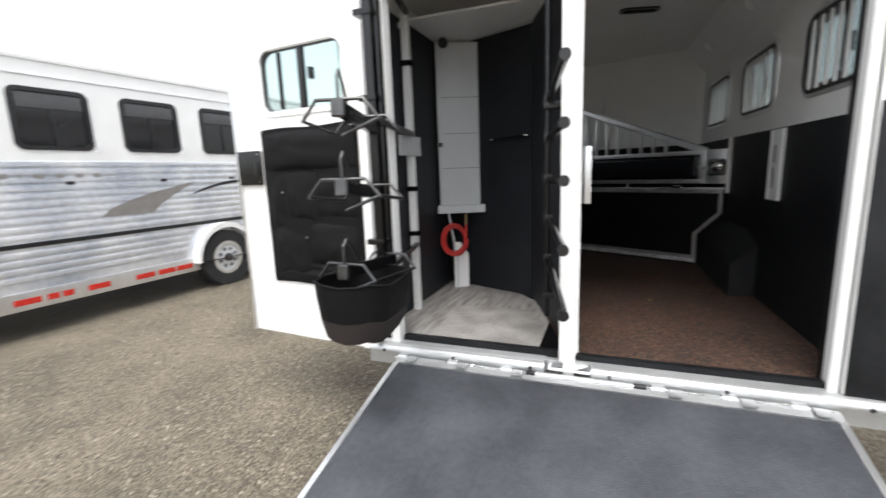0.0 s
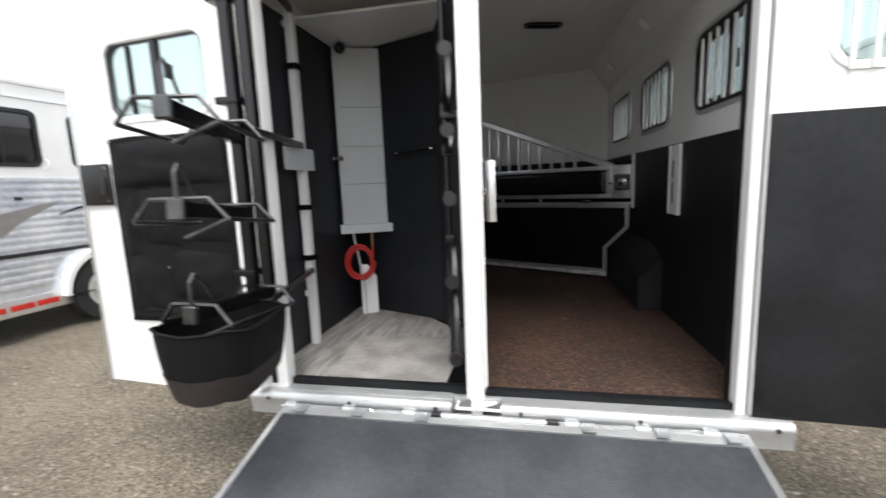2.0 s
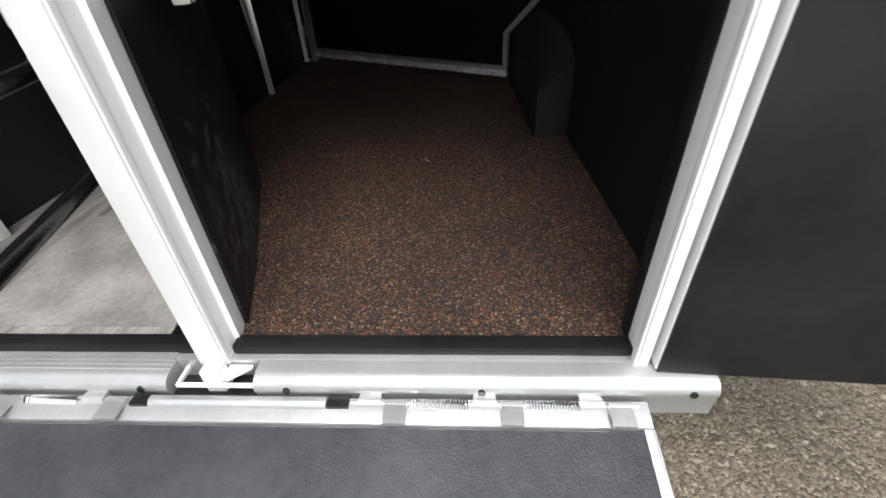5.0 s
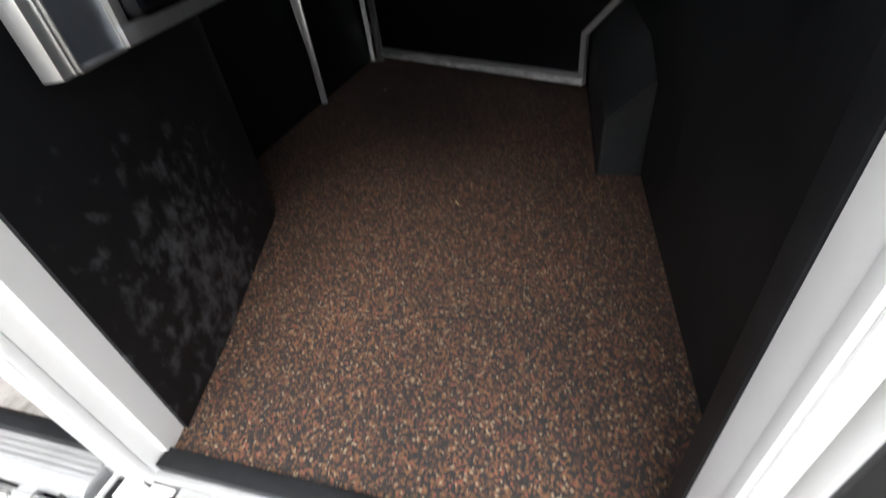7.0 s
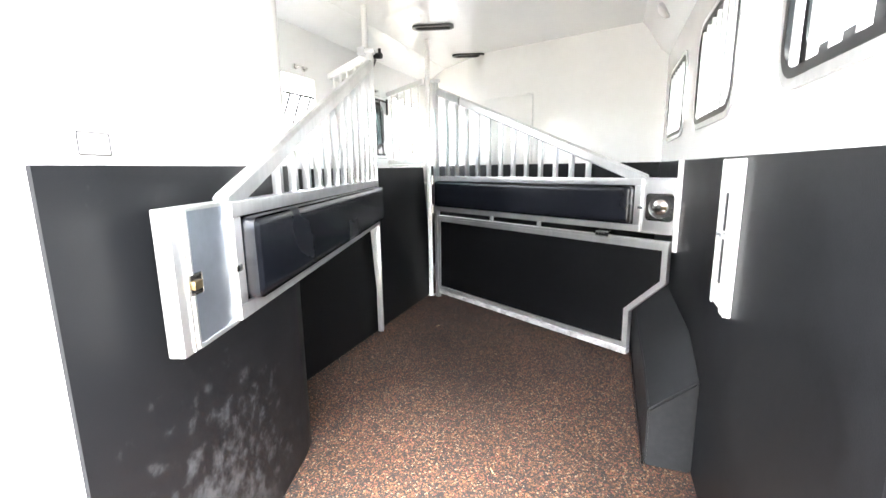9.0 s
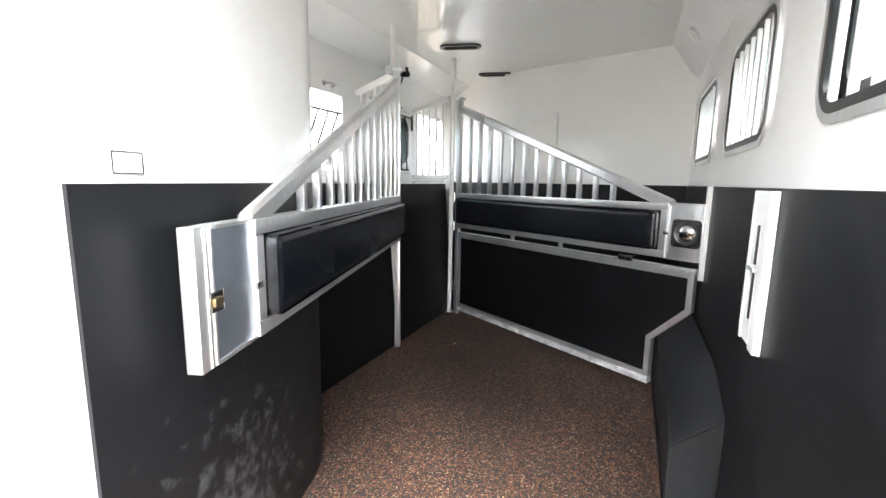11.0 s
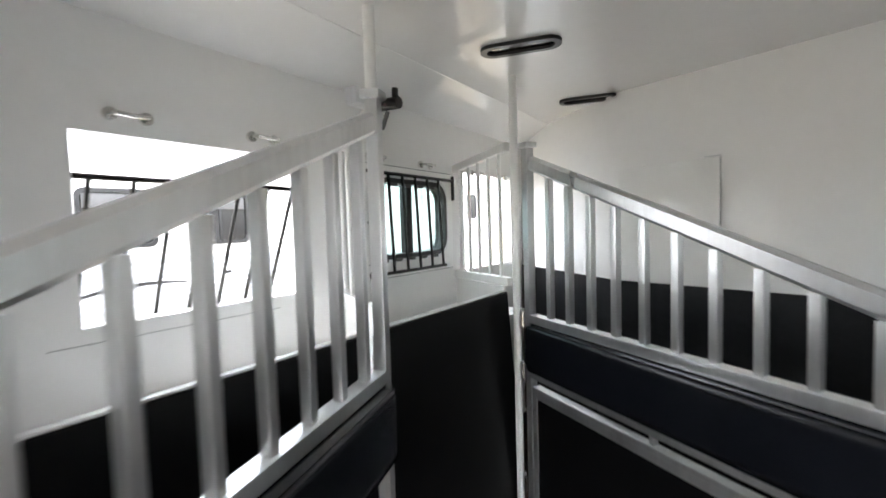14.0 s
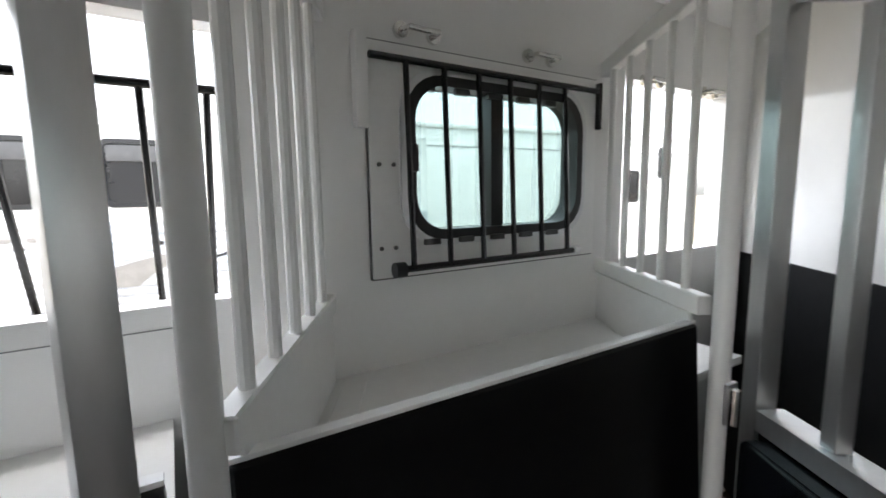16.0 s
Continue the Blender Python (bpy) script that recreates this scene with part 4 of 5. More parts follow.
for z in (0.96, 1.24, 1.98):
    part("clamp", boxm((-1.005, 0.43, z), (-0.945, 0.5, z + 0.03), 0.005), BLACK, tp, "black clamp")
pl = thing("bracket_plate", (-0.97, 0.45, 1.5), "light grey metal bracket plate on the tack pole", "bracket")
part("plate", boxm((-0.9565, 0.255, 1.455), (-0.947, 0.552, 1.57), 0.003), GREY, pl)
sl = thing("saddle_sheet", (-0.4, 0.3, F), "pale grey vinyl off-cut lying on the tack room floor", "floor sheet")
part("sheet", slab(bmesh.new(), [(-0.72, 0.06), (-0.13, 0.06), (-0.17, 0.42), (-0.26, 0.62), (-0.74, 0.60)], F + 0.0085, F + 0.012), SHEET, sl)

# swing-out saddle rack
rack = thing("saddle_rack", (-0.75, -0.35, 0.85), "black three-tier saddle rack swung out of the tack room", "saddle rack")
PX, PY = -0.775, -0.33
part("pole", boxm((PX - 0.02, PY - 0.02, 0.84), (PX + 0.02, PY + 0.02, 2.3), 0.004), BLACK, rack)
part("pole", boxm((-0.905, -0.085, 0.86), (-0.865, -0.05, 2.3), 0.004), BLACK, rack)
for z in (0.905, 1.585, 2.27):
    part("swing_arm", bar(bmesh.new(), (PX, PY, z), (-0.955, 0.44, z), 0.03, 0.03, 0.004), BLACK, rack)
for z in (1.04, 1.66, 2.0):
    part("clamp", boxm((PX - 0.06, PY - 0.025, z), (PX + 0.025, PY + 0.025, z + 0.025), 0.003), BLACK, rack)


def saddle_arm(tip, back, w, drop):
    """One tier: an arm with two bent wire hats, side wires and a hook."""
    tip, back = Vector(tip), Vector(back)
    d = (tip - back).normalized()
    s = d.cross(Vector((0, 0, 1))).normalized()
    up = Vector((0, 0, 1))
    arm = part("arm", bar(bmesh.new(), back, tip, 0.035, 0.05, 0.005), BLACK, rack)
    part("end_block", bar(bmesh.new(), tip, tip + d * 0.02, 0.045, 0.06, 0.005), DARKSTEEL, arm)

    def hat(at):
        return [at - s * w - up * drop, at - s * w * 0.62 + up * 0.03, at + s * w * 0.62 + up * 0.03, at + s * w - up * drop]
    f, r = hat(tip - d * 0.01), hat(tip - d * 0.33)
    for pts in (f, r):
        part("wire", tube(bmesh.new(), pts, 0.0065, 8), DARKSTEEL, arm)
    for k in (0, 3):
        part("wire", tube(bmesh.new(), [f[k], tip - d * 0.02 - up * (drop + 0.05), ] if k == 0 else [f[k], r[k]], 0.0065, 8), DARKSTEEL, arm)
    part("wire", tube(bmesh.new(), [f[0], r[0]], 0.0065, 8), DARKSTEEL, arm)
    part("hook", tube(bmesh.new(), [tip + up * 0.03, tip + up * 0.10 + d * 0.0, tip + up * 0.125 - d * 0.02, tip + up * 0.10 - d * 0.05, tip + up * 0.035 - d * 0.09], 0.005, 8), DARKSTEEL, arm)


saddle_arm((-0.655, -0.775, 1.57), (PX, PY, 1.545), 0.13, 0.035)
saddle_arm((-0.69, -0.735, 1.31), (PX, PY, 1.27), 0.13, 0.03)
saddle_arm((-0.765, -0.65, 0.985), (PX + 0.03, PY + 0.05, 0.965), 0.13, 0.03)

bag = thing("hanging_bag", (-0.7, -0.52, 0.62), "open black cloth bag with brown mesh base under the rack", "bag")
def bag_ring(z, w, l, x, y, n=20):
    return [Vector((x + w * (1 if math.cos(2 * math.pi * k / n) > 0 else -1) * abs(math.cos(2 * math.pi * k / n)) ** 0.6, y + l * (1 if math.sin(2 * math.pi * k / n) > 0 else -1) * abs(math.sin(2 * math.pi * k / n)) ** 0.6, z + 0.008 * math.sin(5 * 2 * math.pi * k / n))) for k in range(n)]


def loft(bm, rings):
    vs = [[bm.verts.new(p) for p in r] for r in rings]
    n = len(vs[0])
    for a, b in zip(vs, vs[1:]):
        for k in range(n):
            bm.faces.new((a[k], a[(k + 1) % n], b[(k + 1) % n], b[k]))
    return vs


bm = bmesh.new()
v = loft(bm, [bag_ring(0.945, 0.168, 0.185, -0.748, -0.54), bag_ring(0.93, 0.166, 0.184, -0.748, -0.54), bag_ring(0.87, 0.160, 0.18, -0.75, -0.54), bag_ring(0.80, 0.150, 0.172, -0.752, -0.54)])
part("sack", bm, CLOTH, bag)
part("hem", tube(bmesh.new(), bag_ring(0.946, 0.169, 0.186, -0.748, -0.54) + bag_ring(0.946, 0.169, 0.186, -0.748, -0.54)[:1], 0.005, 6), CLOTH, bag, "rolled hem of the sack")
bm = bmesh.new()
v = loft(bm, [bag_ring(0.799, 0.151, 0.173, -0.752, -0.54), bag_ring(0.75, 0.142, 0.16, -0.755, -0.54), bag_ring(0.71, 0.126, 0.14, -0.76, -0.55), bag_ring(0.692, 0.09, 0.10, -0.765, -0.55), bag_ring(0.688, 0.03, 0.04, -0.765, -0.55)])
bm.faces.new(v[-1])
part("mesh_base", bm, TANCLOTH, bag, "dark brown mesh base")

# organiser on the open tack door
org = thing("door_organiser", (-1.3, -0.1, 0.75), "black nylon pocket organiser screwed to the open door", "organiser")
dm = ldm
sgn = 1 if lds > 0 else -1


def on_door(u0, u1, z0, z1, depth, bulge, name, mat, parent, label="", seed=0):
    """A soft piece on the door's face: flat at its rim, swelling in the middle."""
    bm = bmesh.new()
    n, q = 14, 14
    g = {}
    for i in range(n + 1):
        for j in range(q + 1):
            a, b = i / n, j / q
            sw = (math.sin(math.pi * a) * math.sin(math.pi * b)) ** 0.5 if 0 < a < 1 and 0 < b < 1 else 0
            wr = 0.008 * noise.noise((u0 * 7 + a * 3.1 + seed, b * 2.3 + z0 * 5, seed)) + 0.005 * noise.noise((a * 7 + seed, b * 4, 3 + seed))
            sag = 0.6 + 0.4 * (1 - b)
            g[i, j] = bm.verts.new(dm @ Vector((u0 + (u1 - u0) * a, z0 + (z1 - z0) * b + 0.004 * math.sin(9 * a + seed), sgn * (depth + sw * bulge * sag + wr * (0.4 + sw)))))
    for i in range(n):
        for j in range(q):
            bm.faces.new((g[i, j], g[i + 1, j], g[i + 1, j + 1], g[i, j + 1]))
    rim = [g[i, 0] for i in range(n + 1)] + [g[n, j] for j in range(1, q + 1)] + [g[i, q] for i in range(n - 1, -1, -1)] + [g[0, j] for j in range(q - 1, 0, -1)]
    back = [bm.verts.new(v.co - (dm.to_3x3() @ Vector((0, 0, sgn * (depth - 0.0215))))) for v in rim]
    k = len(rim)
    for i in range(k):
        bm.faces.new((rim[i], rim[(i + 1) % k], back[(i + 1) % k], back[i]))
    bmesh.ops.recalc_face_normals(bm, faces=bm.faces[:])
    return part(name, bm, mat, parent, label)


on_door(0.016, 0.690, 0.745, 1.62, 0.03, 0.01, "backing", CLOTH, org, "", 1)
on_door(0.027, 0.674, 1.395, 1.60, 0.036, 0.026, "pocket", CLOTH, org, "rolled top flap", 2)
on_door(0.033, 0.326, 1.13, 1.37, 0.034, 0.02, "pocket", CLOTH, org, "", 3)
on_door(0.304, 0.543, 1.11, 1.38, 0.035, 0.024, "pocket", CLOTH, org, "", 4)
on_door(0.532, 0.674, 1.06, 1.36, 0.034, 0.014, "pocket", CLOTH, org, "", 5)
on_door(0.043, 0.391, 0.87, 1.10, 0.035, 0.03, "pocket", CLOTH, org, "", 7)
on_door(0.380, 0.652, 0.80, 1.09, 0.034, 0.022, "pocket", CLOTH, org, "", 8)
on_door(0.054, 0.663, 0.76, 0.86, 0.034, 0.01, "pocket", CLOTH, org, "", 9)
for u, z in ((0.033, 1.605), (0.668, 1.605), (0.543, 1.27), (0.391, 1.02)):
    part("snap", tube(bmesh.new(), [dm @ Vector((u, z, sgn * 0.034)), dm @ Vector((u, z, sgn * 0.052))], 0.006, 8), STEEL, org, "bright snap fastener")
la = thing("door_latch", (-1.78, -0.05, 1.3), "black door latch plate on the edge of the open door", "latch")
part("plate", boxm((0.705, 1.315, sgn * 0.034 - 0.003), (0.895, 1.51, sgn * 0.034 + 0.006), 0.003, dm), BLACK, la)
part("grip", boxm((0.73, 1.365, sgn * 0.042 - 0.0015), (0.755, 1.445, sgn * 0.042 + 0.004), 0.002, dm), PLASTIC, la)
for u in (0.72, 0.88):
    for z in (1.335, 1.49):
        part("screw", tube(bmesh.new(), [dm @ Vector((u, z, sgn * 0.0395)), dm @ Vector((u, z, sgn * 0.0435))], 0.004, 8), STEEL, la)
dh = thing("hinge_strip", (-0.985, -0.11, 1.3), "white upright hinge strip beside the tack door", "trim strip")
part("strip", boxm((-0.985, -0.115, 0.46), (-0.945, -0.06, 2.3), 0.008), PAINT, dh)
part("strip", boxm((-0.935, -0.05, 0.47), (-0.91, -0.036, 2.3), 0.004), BLACK, dh)

# blanket bars on a swinging upright
bl = thing("blanket_rack", (-0.07, 0.1, 0.7), "black swing-out blanket rack with five round bars", "blanket rack")
part("upright", tube(bmesh.new(), [(-0.10, 0.10, 0.62), (-0.10, 0.10, 2.25)], 0.013, 12), BLACK, bl)
for z in (0.72, 1.62, 2.2):
    part("bracket", boxm((-0.115, 0.07, z), (-0.028, 0.125, z + 0.03), 0.004), BLACK, bl)
for z0, z1, x1 in ((0.92, 0.89, 0.053), (1.11, 1.10, 0.05), (1.30, 1.312, 0.048), (1.49, 1.484, 0.048), (1.66, 1.676, 0.048)):
    p, q = Vector((-0.092, 0.085, z0)), Vector((x1, -0.665 if z0 < 1.2 else -0.645, z1))
    b1 = part("bar", tube(bmesh.new(), [p, q], 0.0155, 14), BLACK, bl)
    d = (q - p).normalized()
    part("end_cap", tube(bmesh.new(), [q, q + d * 0.02], 0.018, 14), PLASTIC, b1)
    part("collar", boxm((p.x - 0.022, p.y - 0.012, p.z - 0.022), (p.x + 0.018, p.y + 0.02, p.z + 0.022), 0.004), BLACK, b1)
shelf = thing("tack_shelf", (-0.7, 0.9, 2.27), "white panel ceiling piece above the tack room cabinet", "ceiling panel")
part("panel", slab(bmesh.new(), [(TL + 0.062, 0.55), (-0.16, 0.55), (-0.30, 0.88), (TL + 0.062, 1.26)], 2.262, 2.275), PAINT, shelf)
# Ball is a stand-in for an unidentified dark irregular piece in the corner.
sp = thing("speaker", (-0.93, 1.0, 2.25), "small black ball standing in for a dark corner piece under the tack room ceiling", "speaker")
bm = bmesh.new()
bmesh.ops.create_uvsphere(bm, u_segments=16, v_segments=8, radius=0.035, matrix=Matrix.Translation((-0.93, 0.97, 2.228)))
part("body", bm, PLASTIC, sp)

# ---- stall details ----
before = set(scene.objects)


def oval_vent(x, y, ang):
    v = thing("ceiling_vent", (x, y, CEIL), "black oval recessed light in the white ceiling", "ceiling light", "ceiling lights")
    m = Matrix.Translation((x, y, CEIL)) @ Matrix.Rotation(radians(ang), 4, "Z") @ Matrix.Rotation(math.pi, 4, "X")
    part("bezel", ring(bmesh.new(), rounded(0.29, 0.105, 0.0519, 8), rounded(0.245, 0.064, 0.0319, 8), 0.001, 0.014, m), PLASTIC, v, "black rubber bezel")
    part("lens", slab(bmesh.new(), rounded(0.2445, 0.0635, 0.0314, 8), 0.0005, 0.004, m), DARKGLASS, v, "dark lens")


oval_vent(-0.374, 2.704, 15)
oval_vent(-0.378, 3.543, 14)
oval_vent(0.407, 1.706, 15)


def round_lamp(y):
    lp = thing("dome_lamp", (XR - 0.1, y, 2.3), "small round white dome lamp on the cove", "lamp", "dome lamps")
    nrm = Vector((-0.77, 0, -0.64))
    c = Vector((XR - 0.09, y, 2.352))
    q = nrm.to_track_quat("Z", "Y").to_matrix().to_4x4()
    m = Matrix.Translation(c) @ q
    part("base", tube(bmesh.new(), [(0, 0, -0.02), (0, 0, 0.012)], 0.05, 24, m=m), GREY, lp)
    bm = bmesh.new()
    bmesh.ops.create_uvsphere(bm, u_segments=24, v_segments=10, radius=0.042, matrix=m @ Matrix.Translation((0, 0, 0.012)) @ Matrix.Diagonal((1, 1, 0.4, 1)))
    part("dome", bm, PAINT, lp)


for y in (1.5, 2.57):
    round_lamp(y)


def tie_ring(y):
    t = thing("tie_ring", (XL, y, 2.1), "chrome tie handle on the white wall above the window", "tie ring", "tie rings")
    for s in (-0.042, 0.042):
        part("foot", tube(bmesh.new(), [(XL + 0.0005, y + s, 2.15), (XL + 0.012, y + s, 2.15)], 0.017, 14), STEEL, t)
    part("loop", tube(bmesh.new(), [(XL + 0.0125, y - 0.042, 2.15), (XL + 0.04, y - 0.036, 2.148), (XL + 0.047, y, 2.144), (XL + 0.04, y + 0.036, 2.148), (XL + 0.0125, y + 0.042, 2.15)], 0.0065, 10), STEEL, t)


for y in (1.717, 2.112, 2.657, 3.03, 3.53, 3.88):
    tie_ring(y)

pin = thing("gate_pin", (-0.5, 2.14, 2.15), "black handled spring pin at the top of the gate post", "latch")
part("grip", tube(bmesh.new(), [(-0.575, 2.15, 2.18), (-0.485, 2.15, 2.175)], 0.017, 14), BLACK, pin)
part("stop", tube(bmesh.new(), [(-0.497, 2.15, 2.1905), (-0.497, 2.15, 2.215)], 0.009, 10), BLACK, pin)
part("trigger", bar(bmesh.new(), (-0.525, 2.15, 2.158), (-0.55, 2.15, 2.11), 0.012, 0.012), DARKSTEEL, pin)
part("housing", boxm((-0.60, 2.062, 2.17), (-0.555, 2.14, 2.215), 0.006), ALU, pin)
for z in (0.64, 1.15, 1.38):
    ht = thing("post_latch", (-0.515, 2.96, z), "small bright latch on the divider post", "latch", "post latches")
    part("plate", boxm((-0.5225, 2.965, z), (-0.515, 2.998, z + 0.075), 0.002), ALU, ht)
    part("bolt", tube(bmesh.new(), [(-0.507, 2.972, z + 0.005), (-0.507, 2.972, z + 0.07)], 0.008, 10), STEEL, ht)

# flush door and sign
fd = thing("access_door", (-0.05, 3.5, F), "flush white access door in the front bulkhead", "door")
fm = plane_at((-0.235, 3.54 - 0.0095, 0), (1.383, -0.39, 0), (0, 0, 1))
fs = 1 if fm.col[2][1] < 0 else -1
part("leaf", boxm((0.01, LINE + 0.005, fs * 0.002 - 0.001), (0.46, 2.09, fs * 0.006 + 0.001), 0.001, fm), WHITE, fd)
part("edge", boxm((0.4565, LINE + 0.005, fs * 0.009 - 0.001), (0.46, 2.095, fs * 0.009 + 0.001), 0.0005, fm), GREY, fd)
part("stop", boxm((0.40, 2.096, fs * 0.008 - 0.002), (0.462, 2.10, fs * 0.008 + 0.002), 0.0005, fm), GREY, fd)
turn_stall(before)
sg = thing("notice_sign", (0.02, 0.17, 1.55), "small white notice with a dark border stuck on the wall", "sign")
gm = plane_at((0.0615 - 0.2857 * (0.185 - 0.02), 0.185, 1.562), (-0.2747, 0.9615, 0), (0, 0, 1))
gs = 1 if gm.col[2][0] > 0 else -1
part("card", boxm((-0.031, -0.019, gs * 0.003 - 0.001), (0.031, 0.019, gs * 0.003 + 0.001), 0, gm), PAINT, sg)
part("border", ring(bmesh.new(), rounded(0.062, 0.038, 0.003), rounded(0.0575, 0.0335, 0.002), gs * 0.0042, gs * 0.005, gm), DARKSTEEL, sg, "dark printed border")
for z, w in ((0.008, 0.040), (0.0, 0.038), (-0.008, 0.044)):
    part("text_line", boxm((-w / 2, z - 0.0016, gs * 0.0046 - 0.0002), (w / 2, z + 0.0016, gs * 0.0046 + 0.0002), 0, gm), GREY, sg, "grey line of unreadable print")

# ---- sill hardware ----
# Black strip added where only shade lies between sill and hinge.
gap = struct("hinge_gap_shade", boxm((-0.84, -0.104, 0.345), (1.02, -0.0905, 0.372), 0.001), PLASTIC, "black strip standing in for the shaded gap behind the ramp hinge", "trim")
for x in (-0.78, -0.505, -0.23, 0.43, 0.69, 0.925):
    for nm, x0, y in (("sill_leaf", x - 0.056, -0.108), ("ramp_leaf", x + 0.004, -0.118)):
        bm = tube(bmesh.new(), [(x0, y, 0.398), (x0 + 0.052, y, 0.398)], 0.0155, 14)
        box(bm, (x0 + 0.001, y + (0.0 if nm == "sill_leaf" else -0.05), 0.405), (x0 + 0.051, y + (0.03 if nm == "sill_leaf" else 0.0), 0.4125), 0.002)
        part(nm, bm, ANOD, ramp, "bright aluminium hinge leaf")
    part("hinge_pin", tube(bmesh.new(), [(x - 0.075, -0.113, 0.398), (x + 0.075, -0.113, 0.398)], 0.006, 8), STEEL, ramp)
for x in (-0.365, 0.56, 0.808):
    pts = [(x - 0.066 + 0.132 * k / 140, -0.112 + 0.012 * math.cos(k * 0.9), 0.398 + 0.012 * math.sin(k * 0.9)) for k in range(141)]
    part("hinge_spring", tube(bmesh.new(), pts, 0.0025, 5), STEEL, ramp, "coiled steel spring on the hinge rod")
for x in (-0.93, -0.537, -0.149, 0.203, 0.654, 1.12):
    bo = thing("sill_bolt", (x, -0.094, 0.42), "dark bolt head in the aluminium sill", "bolt", "sill bolts")
    part("head", tube(bmesh.new(), [(x, -0.093, 0.42), (x, -0.0985, 0.42)], 0.009, 12), DARKSTEEL, bo)
cb = thing("post_shoe", (0.02, -0.06, 0.392), "white welded loop bracket under the middle post", "bracket")
part("stem", boxm((0.0, -0.080, 0.3925), (0.046, -0.043, 0.462), 0.003), PAINT, cb)
part("front_bar", boxm((-0.066, -0.0885, 0.418), (0.123, -0.0805, 0.429), 0.002), PAINT, cb)
part("side_bar", boxm((-0.066, -0.080, 0.418), (-0.058, -0.0305, 0.429), 0.002), PAINT, cb)
part("gusset", slab(bmesh.new(), [(0.0465, -0.078), (0.0465, -0.034), (0.104, -0.034), (0.104, -0.044), (0.060, -0.078)], 0.430, 0.436), PAINT, cb)
bm = tube(bmesh.new(), [(-0.12, -0.114, 0.399), (0.30, -0.114, 0.399)], 0.016, 16)
part("hinge_bar", bm, ANOD, ramp, "bright round-nosed aluminium bar")
# Black blocks at both bar ends imitate the shade of open gaps.
for x0, x1 in ((-0.165, -0.122), (0.302, 0.352)):
    part("end_gap_shade", boxm((x0, -0.128, 0.385), (x1, -0.0965, 0.4095), 0.001), PLASTIC, ramp, "black block standing in for shade beside the hinge bar")
for k in range(4):
    tr = thing("tack_step", (-0.45, -0.02 - 0.013 * k, 0.45), "ribbed aluminium strip along the tack room threshold", "trim strip", "threshold strips")
    part("strip", boxm((-0.86, -0.02 - 0.013 * k, 0.4445), (-0.088, -0.012 - 0.013 * k, 0.4545 - 0.001 * k), 0.002), ANOD, tr)

# ---- the other trailer's markings and fittings ----
sw = []
for k in range(13):
    t = k / 12
    sw.append((-1.37 + 1.18 * t, 0.99 + 0.36 * t ** 0.6))
low = [(-0.80 + 0.61 * (1 - k / 6), 0.99 + 0.355 * (1 - k / 6) ** 0.75) for k in range(7)]
part("swoosh", slab(bmesh.new(), sw[:-1] + low, 0.0095, 0.0115, OTM), TAUPE, ot, "taupe curved stripe")
for k, (x, w) in enumerate(((-2.45, 0.07), (-2.3, 0.02), (-2.18, 0.08), (-2.02, 0.02), (-1.9, 0.08), (-1.72, 0.07), (-1.55, 0.07), (-1.38, 0.07))):
    part("emblem_bar", boxm((x, 1.43, 0.0095), (x + w, 1.475, 0.012), 0.001, OTM), TAUPE, ot)
part("emblem_line", boxm((-1.28, 1.445, 0.0095), (-1.12, 1.452, 0.0115), 0.0005, OTM), TAUPE, ot)
arc, under = [], []
for k in range(17):
    t = k / 16
    x, z = -0.26 + 1.5 * t, 1.19 + 0.60 * t - 0.56 * t * t
    arc.append((x, z))
    under.append((x + 0.01, z - 0.006 - 0.034 * math.sin(math.pi * min(1, t * 1.2 + 0.02)) ** 0.8 if t < 0.85 else z - 0.012))
part("dark_arc", slab(bmesh.new(), arc + under[::-1], 0.0095, 0.012, OTM), PLASTIC, ot, "black curved pinstripe")
for s0, s1, a, b in wins:
    part("lock", boxm((s0 + 0.33, 1.36, 0.0092), (s0 + 0.40, 1.395, 0.016), 0.006, OTM), PLASTIC, ot, "black lock")
    part("ring", tube(bmesh.new(), [OTM @ Vector((s1 + 0.06, 1.80, 0.001)), OTM @ Vector((s1 + 0.075, 1.77, 0.03)), OTM @ Vector((s1 + 0.06, 1.71, 0.035)), OTM @ Vector((s1 + 0.04, 1.69, 0.01))], 0.007, 8), ALU, ot, "tie ring")
for x, z in ((5.47, 1.86), (6.17, 2.22)):
    f = OTM @ Matrix.Translation((x, z, 0))
    wd = part("window", ring(bmesh.new(), rounded(0.3, 0.48, 0.06), rounded(0.25, 0.43, 0.05), 0.0005, 0.015, f), PLASTIC, ot, "dark window in the front section")
    part("pane", slab(bmesh.new(), rounded(0.249, 0.429, 0.05), 0.001, 0.006, f), DARKGLASS, wd)
fdm = OTM @ Matrix.Translation((6.17, 1.55, 0))
part("side_door", ring(bmesh.new(), rounded(0.72, 1.9, 0.06), rounded(0.69, 1.87, 0.05), 0.0005, 0.008, fdm), GREY, ot, "side door outline")
part("front_reflector", boxm((2.2, 0.55, 0.0005), (6.7, 0.59, 0.006), 0.001, OTM), REDLENS, ot, "red reflective tape")
part("roof_vent", boxm((3.4, 2.6205, -0.6), (3.9, 2.69, -0.2), 0.03, OTM), PAINT, ot)

# ---- trailer beyond the open stall door ----
rt = thing("parked_trailer", (4.3, 4.0, G), "white trailer parked on the far side with a red reflector strip", "trailer")
part("side_wall", boxm((3.15, 0.75, 0.34), (3.2, 6.5, 2.4), 0.003), PAINT, rt)
part("rear_wall", boxm((3.2005, 0.75, 0.34), (5.3, 0.8, 2.4), 0.003), PAINT, rt)
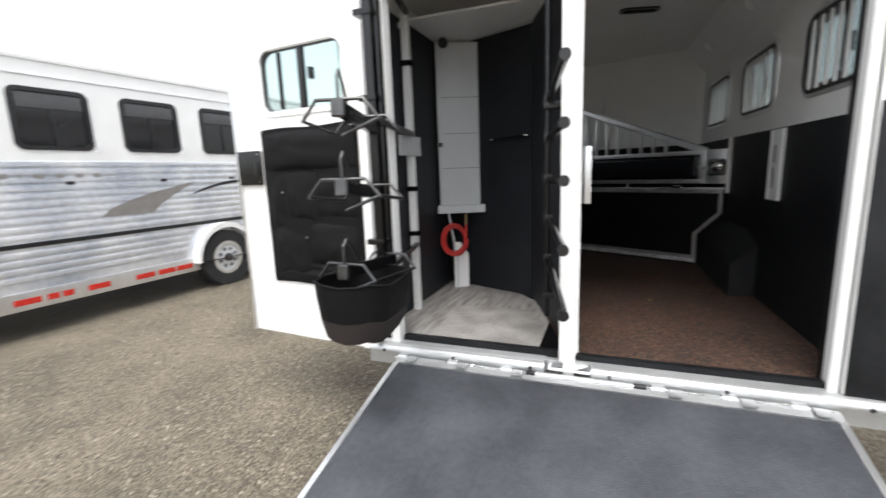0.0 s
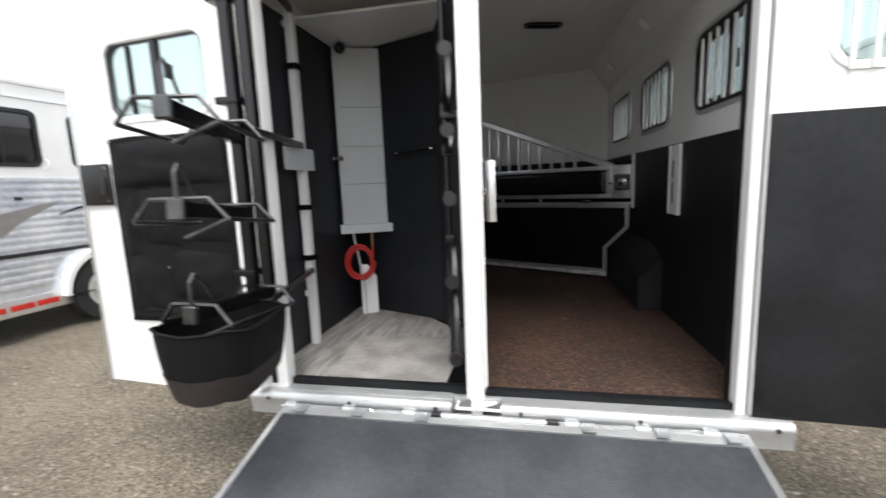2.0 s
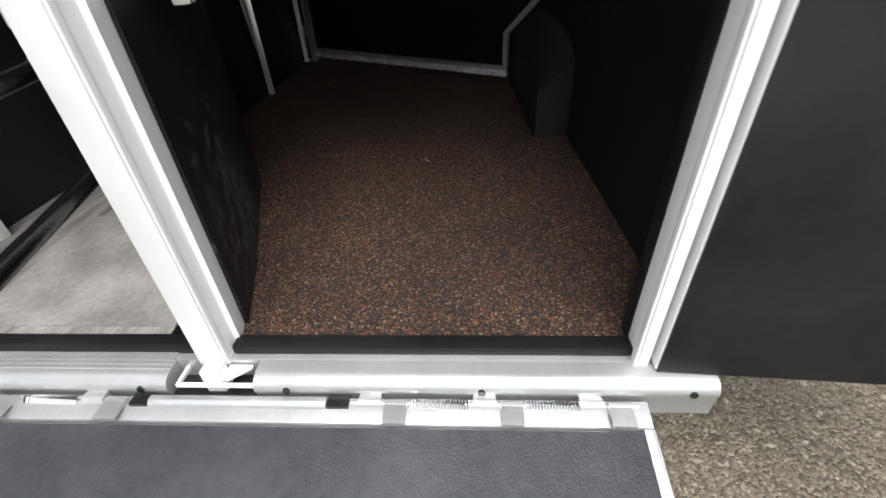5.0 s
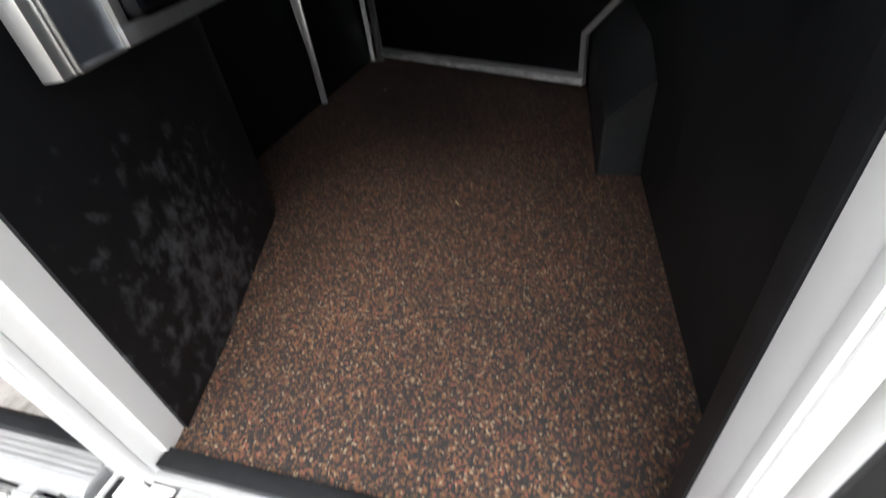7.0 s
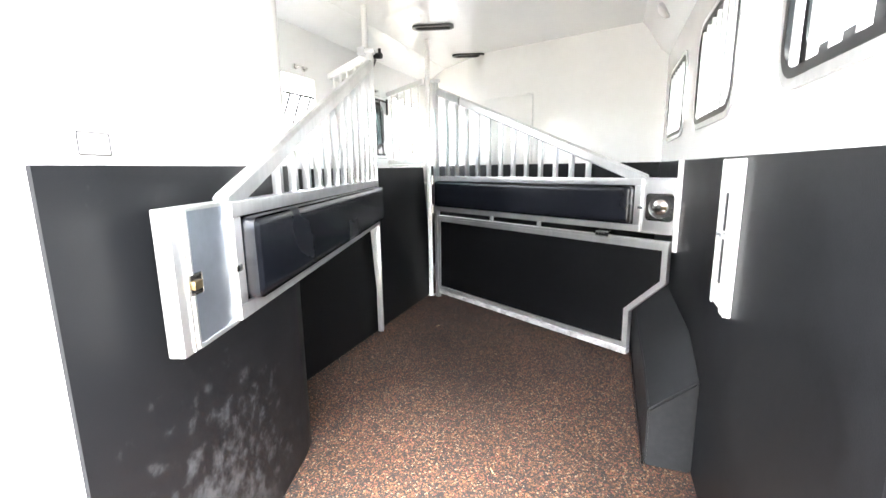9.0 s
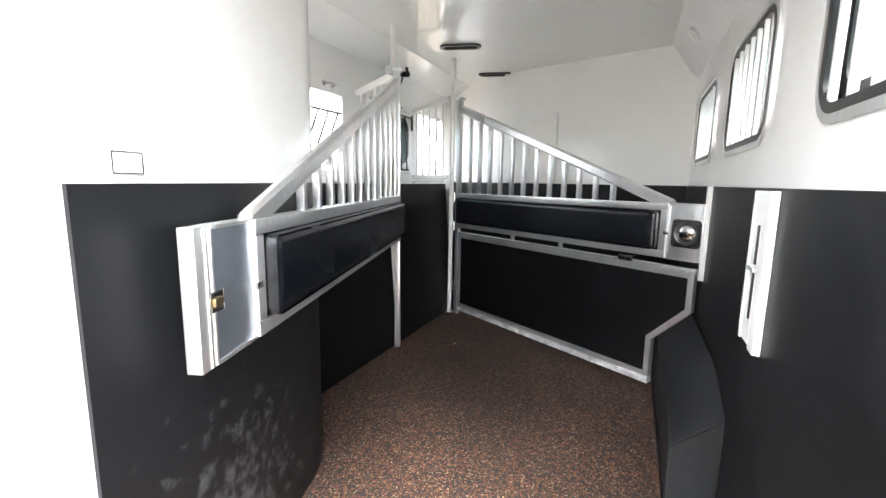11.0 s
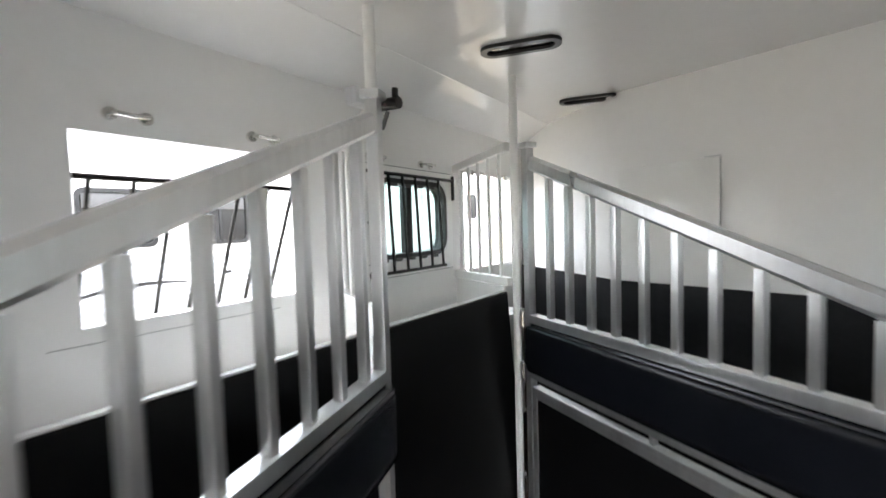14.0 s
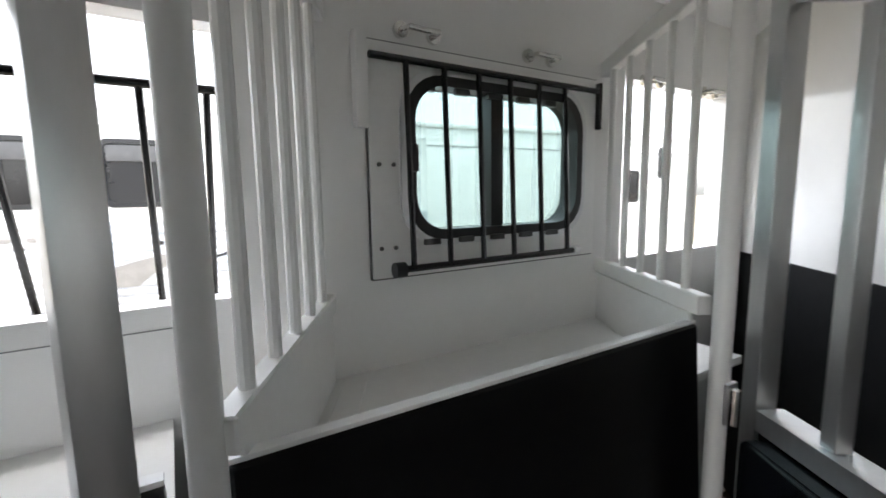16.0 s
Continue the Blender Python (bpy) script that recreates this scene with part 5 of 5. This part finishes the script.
part("far_wall", boxm((5.301, 0.75, 0.34), (5.35, 6.5, 2.4)), PAINT, rt)
part("roof", boxm((3.13, 0.73, 2.4005), (5.37, 6.52, 2.47), 0.03), PAINT, rt)
part("rub_rail", boxm((3.12, 0.74, 0.16), (3.2, 6.5, 0.339), 0.01), ALU, rt, "aluminium rub rail")
for y in (0.85, 1.5, 2.2, 3.0):
    part("reflector", boxm((3.115, y, 0.26), (3.1195, y + 0.25, 0.31), 0.001), REDLENS, rt, "red reflector")
for k in range(10):
    part("corrugation", boxm((3.14, 0.76, 0.40 + 0.09 * k), (3.1495, 6.49, 0.455 + 0.09 * k), 0.003), SKIN, rt)
for y in (4.2, 5.1):
    f = plane_at((3.2, y, G + 0.36), (0, -1, 0), (0, 0, 1))
    wh = part("wheel", tube(bmesh.new(), [(0, 0, -0.2), (0, 0, 0.0)], 0.36, 36, m=f), TYRE, rt)
    part("rim", tube(bmesh.new(), [(0, 0, 0.001), (0, 0, 0.02)], 0.2, 24, m=f), GREY, wh)


# ---- loose stones on the gravel ----
rng = random.Random(5)
vs, fs = [], []
OCT = [(1, 0, 0), (-1, 0, 0), (0, 1, 0), (0, -1, 0), (0, 0, 1), (0, 0, -0.6)]
TRI = [(0, 2, 4), (2, 1, 4), (1, 3, 4), (3, 0, 4), (2, 0, 5), (1, 2, 5), (3, 1, 5), (0, 3, 5)]
for k in range(26000):
    if k % 4:
        x, y = -0.9 - 3.8 * rng.random() ** 1.4, -2.2 + 5.0 * rng.random() ** 1.2
    else:
        x, y = 1.05 + 2.2 * rng.random(), -1.6 + 3.0 * rng.random()
    r = 0.004 + 0.010 * rng.random() ** 2
    a = rng.random() * 6.28
    c, s_ = math.cos(a), math.sin(a)
    sx, sy, sz = r * rng.uniform(0.8, 1.5), r * rng.uniform(0.7, 1.1), r * rng.uniform(0.5, 0.9)
    z = G + 0.012 * noise.noise((x * 0.9, y * 0.9, 0)) - 0.006 + r * 0.15
    i = len(vs)
    for px, py, pz in OCT:
        px, py, pz = px * sx * rng.uniform(0.8, 1.2), py * sy * rng.uniform(0.8, 1.2), pz * sz
        vs.append((x + px * c - py * s_, y + px * s_ + py * c, z + pz))
    fs += [(i + p, i + q, i + w) for p, q, w in TRI]
STONE = material("stone", (0.2, 0.18, 0.15), 0.9, var=0.3, scale=40)
_sn = STONE.node_tree
_g = _sn.nodes.new("ShaderNodeNewGeometry")
_r = _sn.nodes.new("ShaderNodeValToRGB")
_r.color_ramp.elements[0].color, _r.color_ramp.elements[1].color = (0.075, 0.065, 0.05, 1), (0.31, 0.28, 0.225, 1)
_sn.links.new(_g.outputs["Random Per Island"], _r.inputs[0])
_sn.links.new(_r.outputs[0], _sn.nodes["Principled BSDF"].inputs["Base Color"])
me = bpy.data.meshes.new("gravel_stones")
me.from_pydata(vs, [], fs)
me.materials.append(STONE)
tagged(new("gravel_stones", me), "loose grey and brown stones strewn over the gravel", "gravel", "", "stuff")


# ---- straw on the stall floor ----
for x, y, a, l in ((-0.3, 2.3, 1.3, 0.016), (0.45, 1.05, 2.2, 0.014)):
    sw_ = thing("straw", (x, y, F), "pale dry straw stalk lying on the rubber floor", "straw", "straw bits")
    d = Vector((math.cos(a), math.sin(a), 0)) * l
    part("stalk", tube(bmesh.new(), [Vector((x, y, F + 0.003)) - d, Vector((x, y, F + 0.004)), Vector((x, y, F + 0.003)) + d], 0.0022, 6), STRAW, sw_)
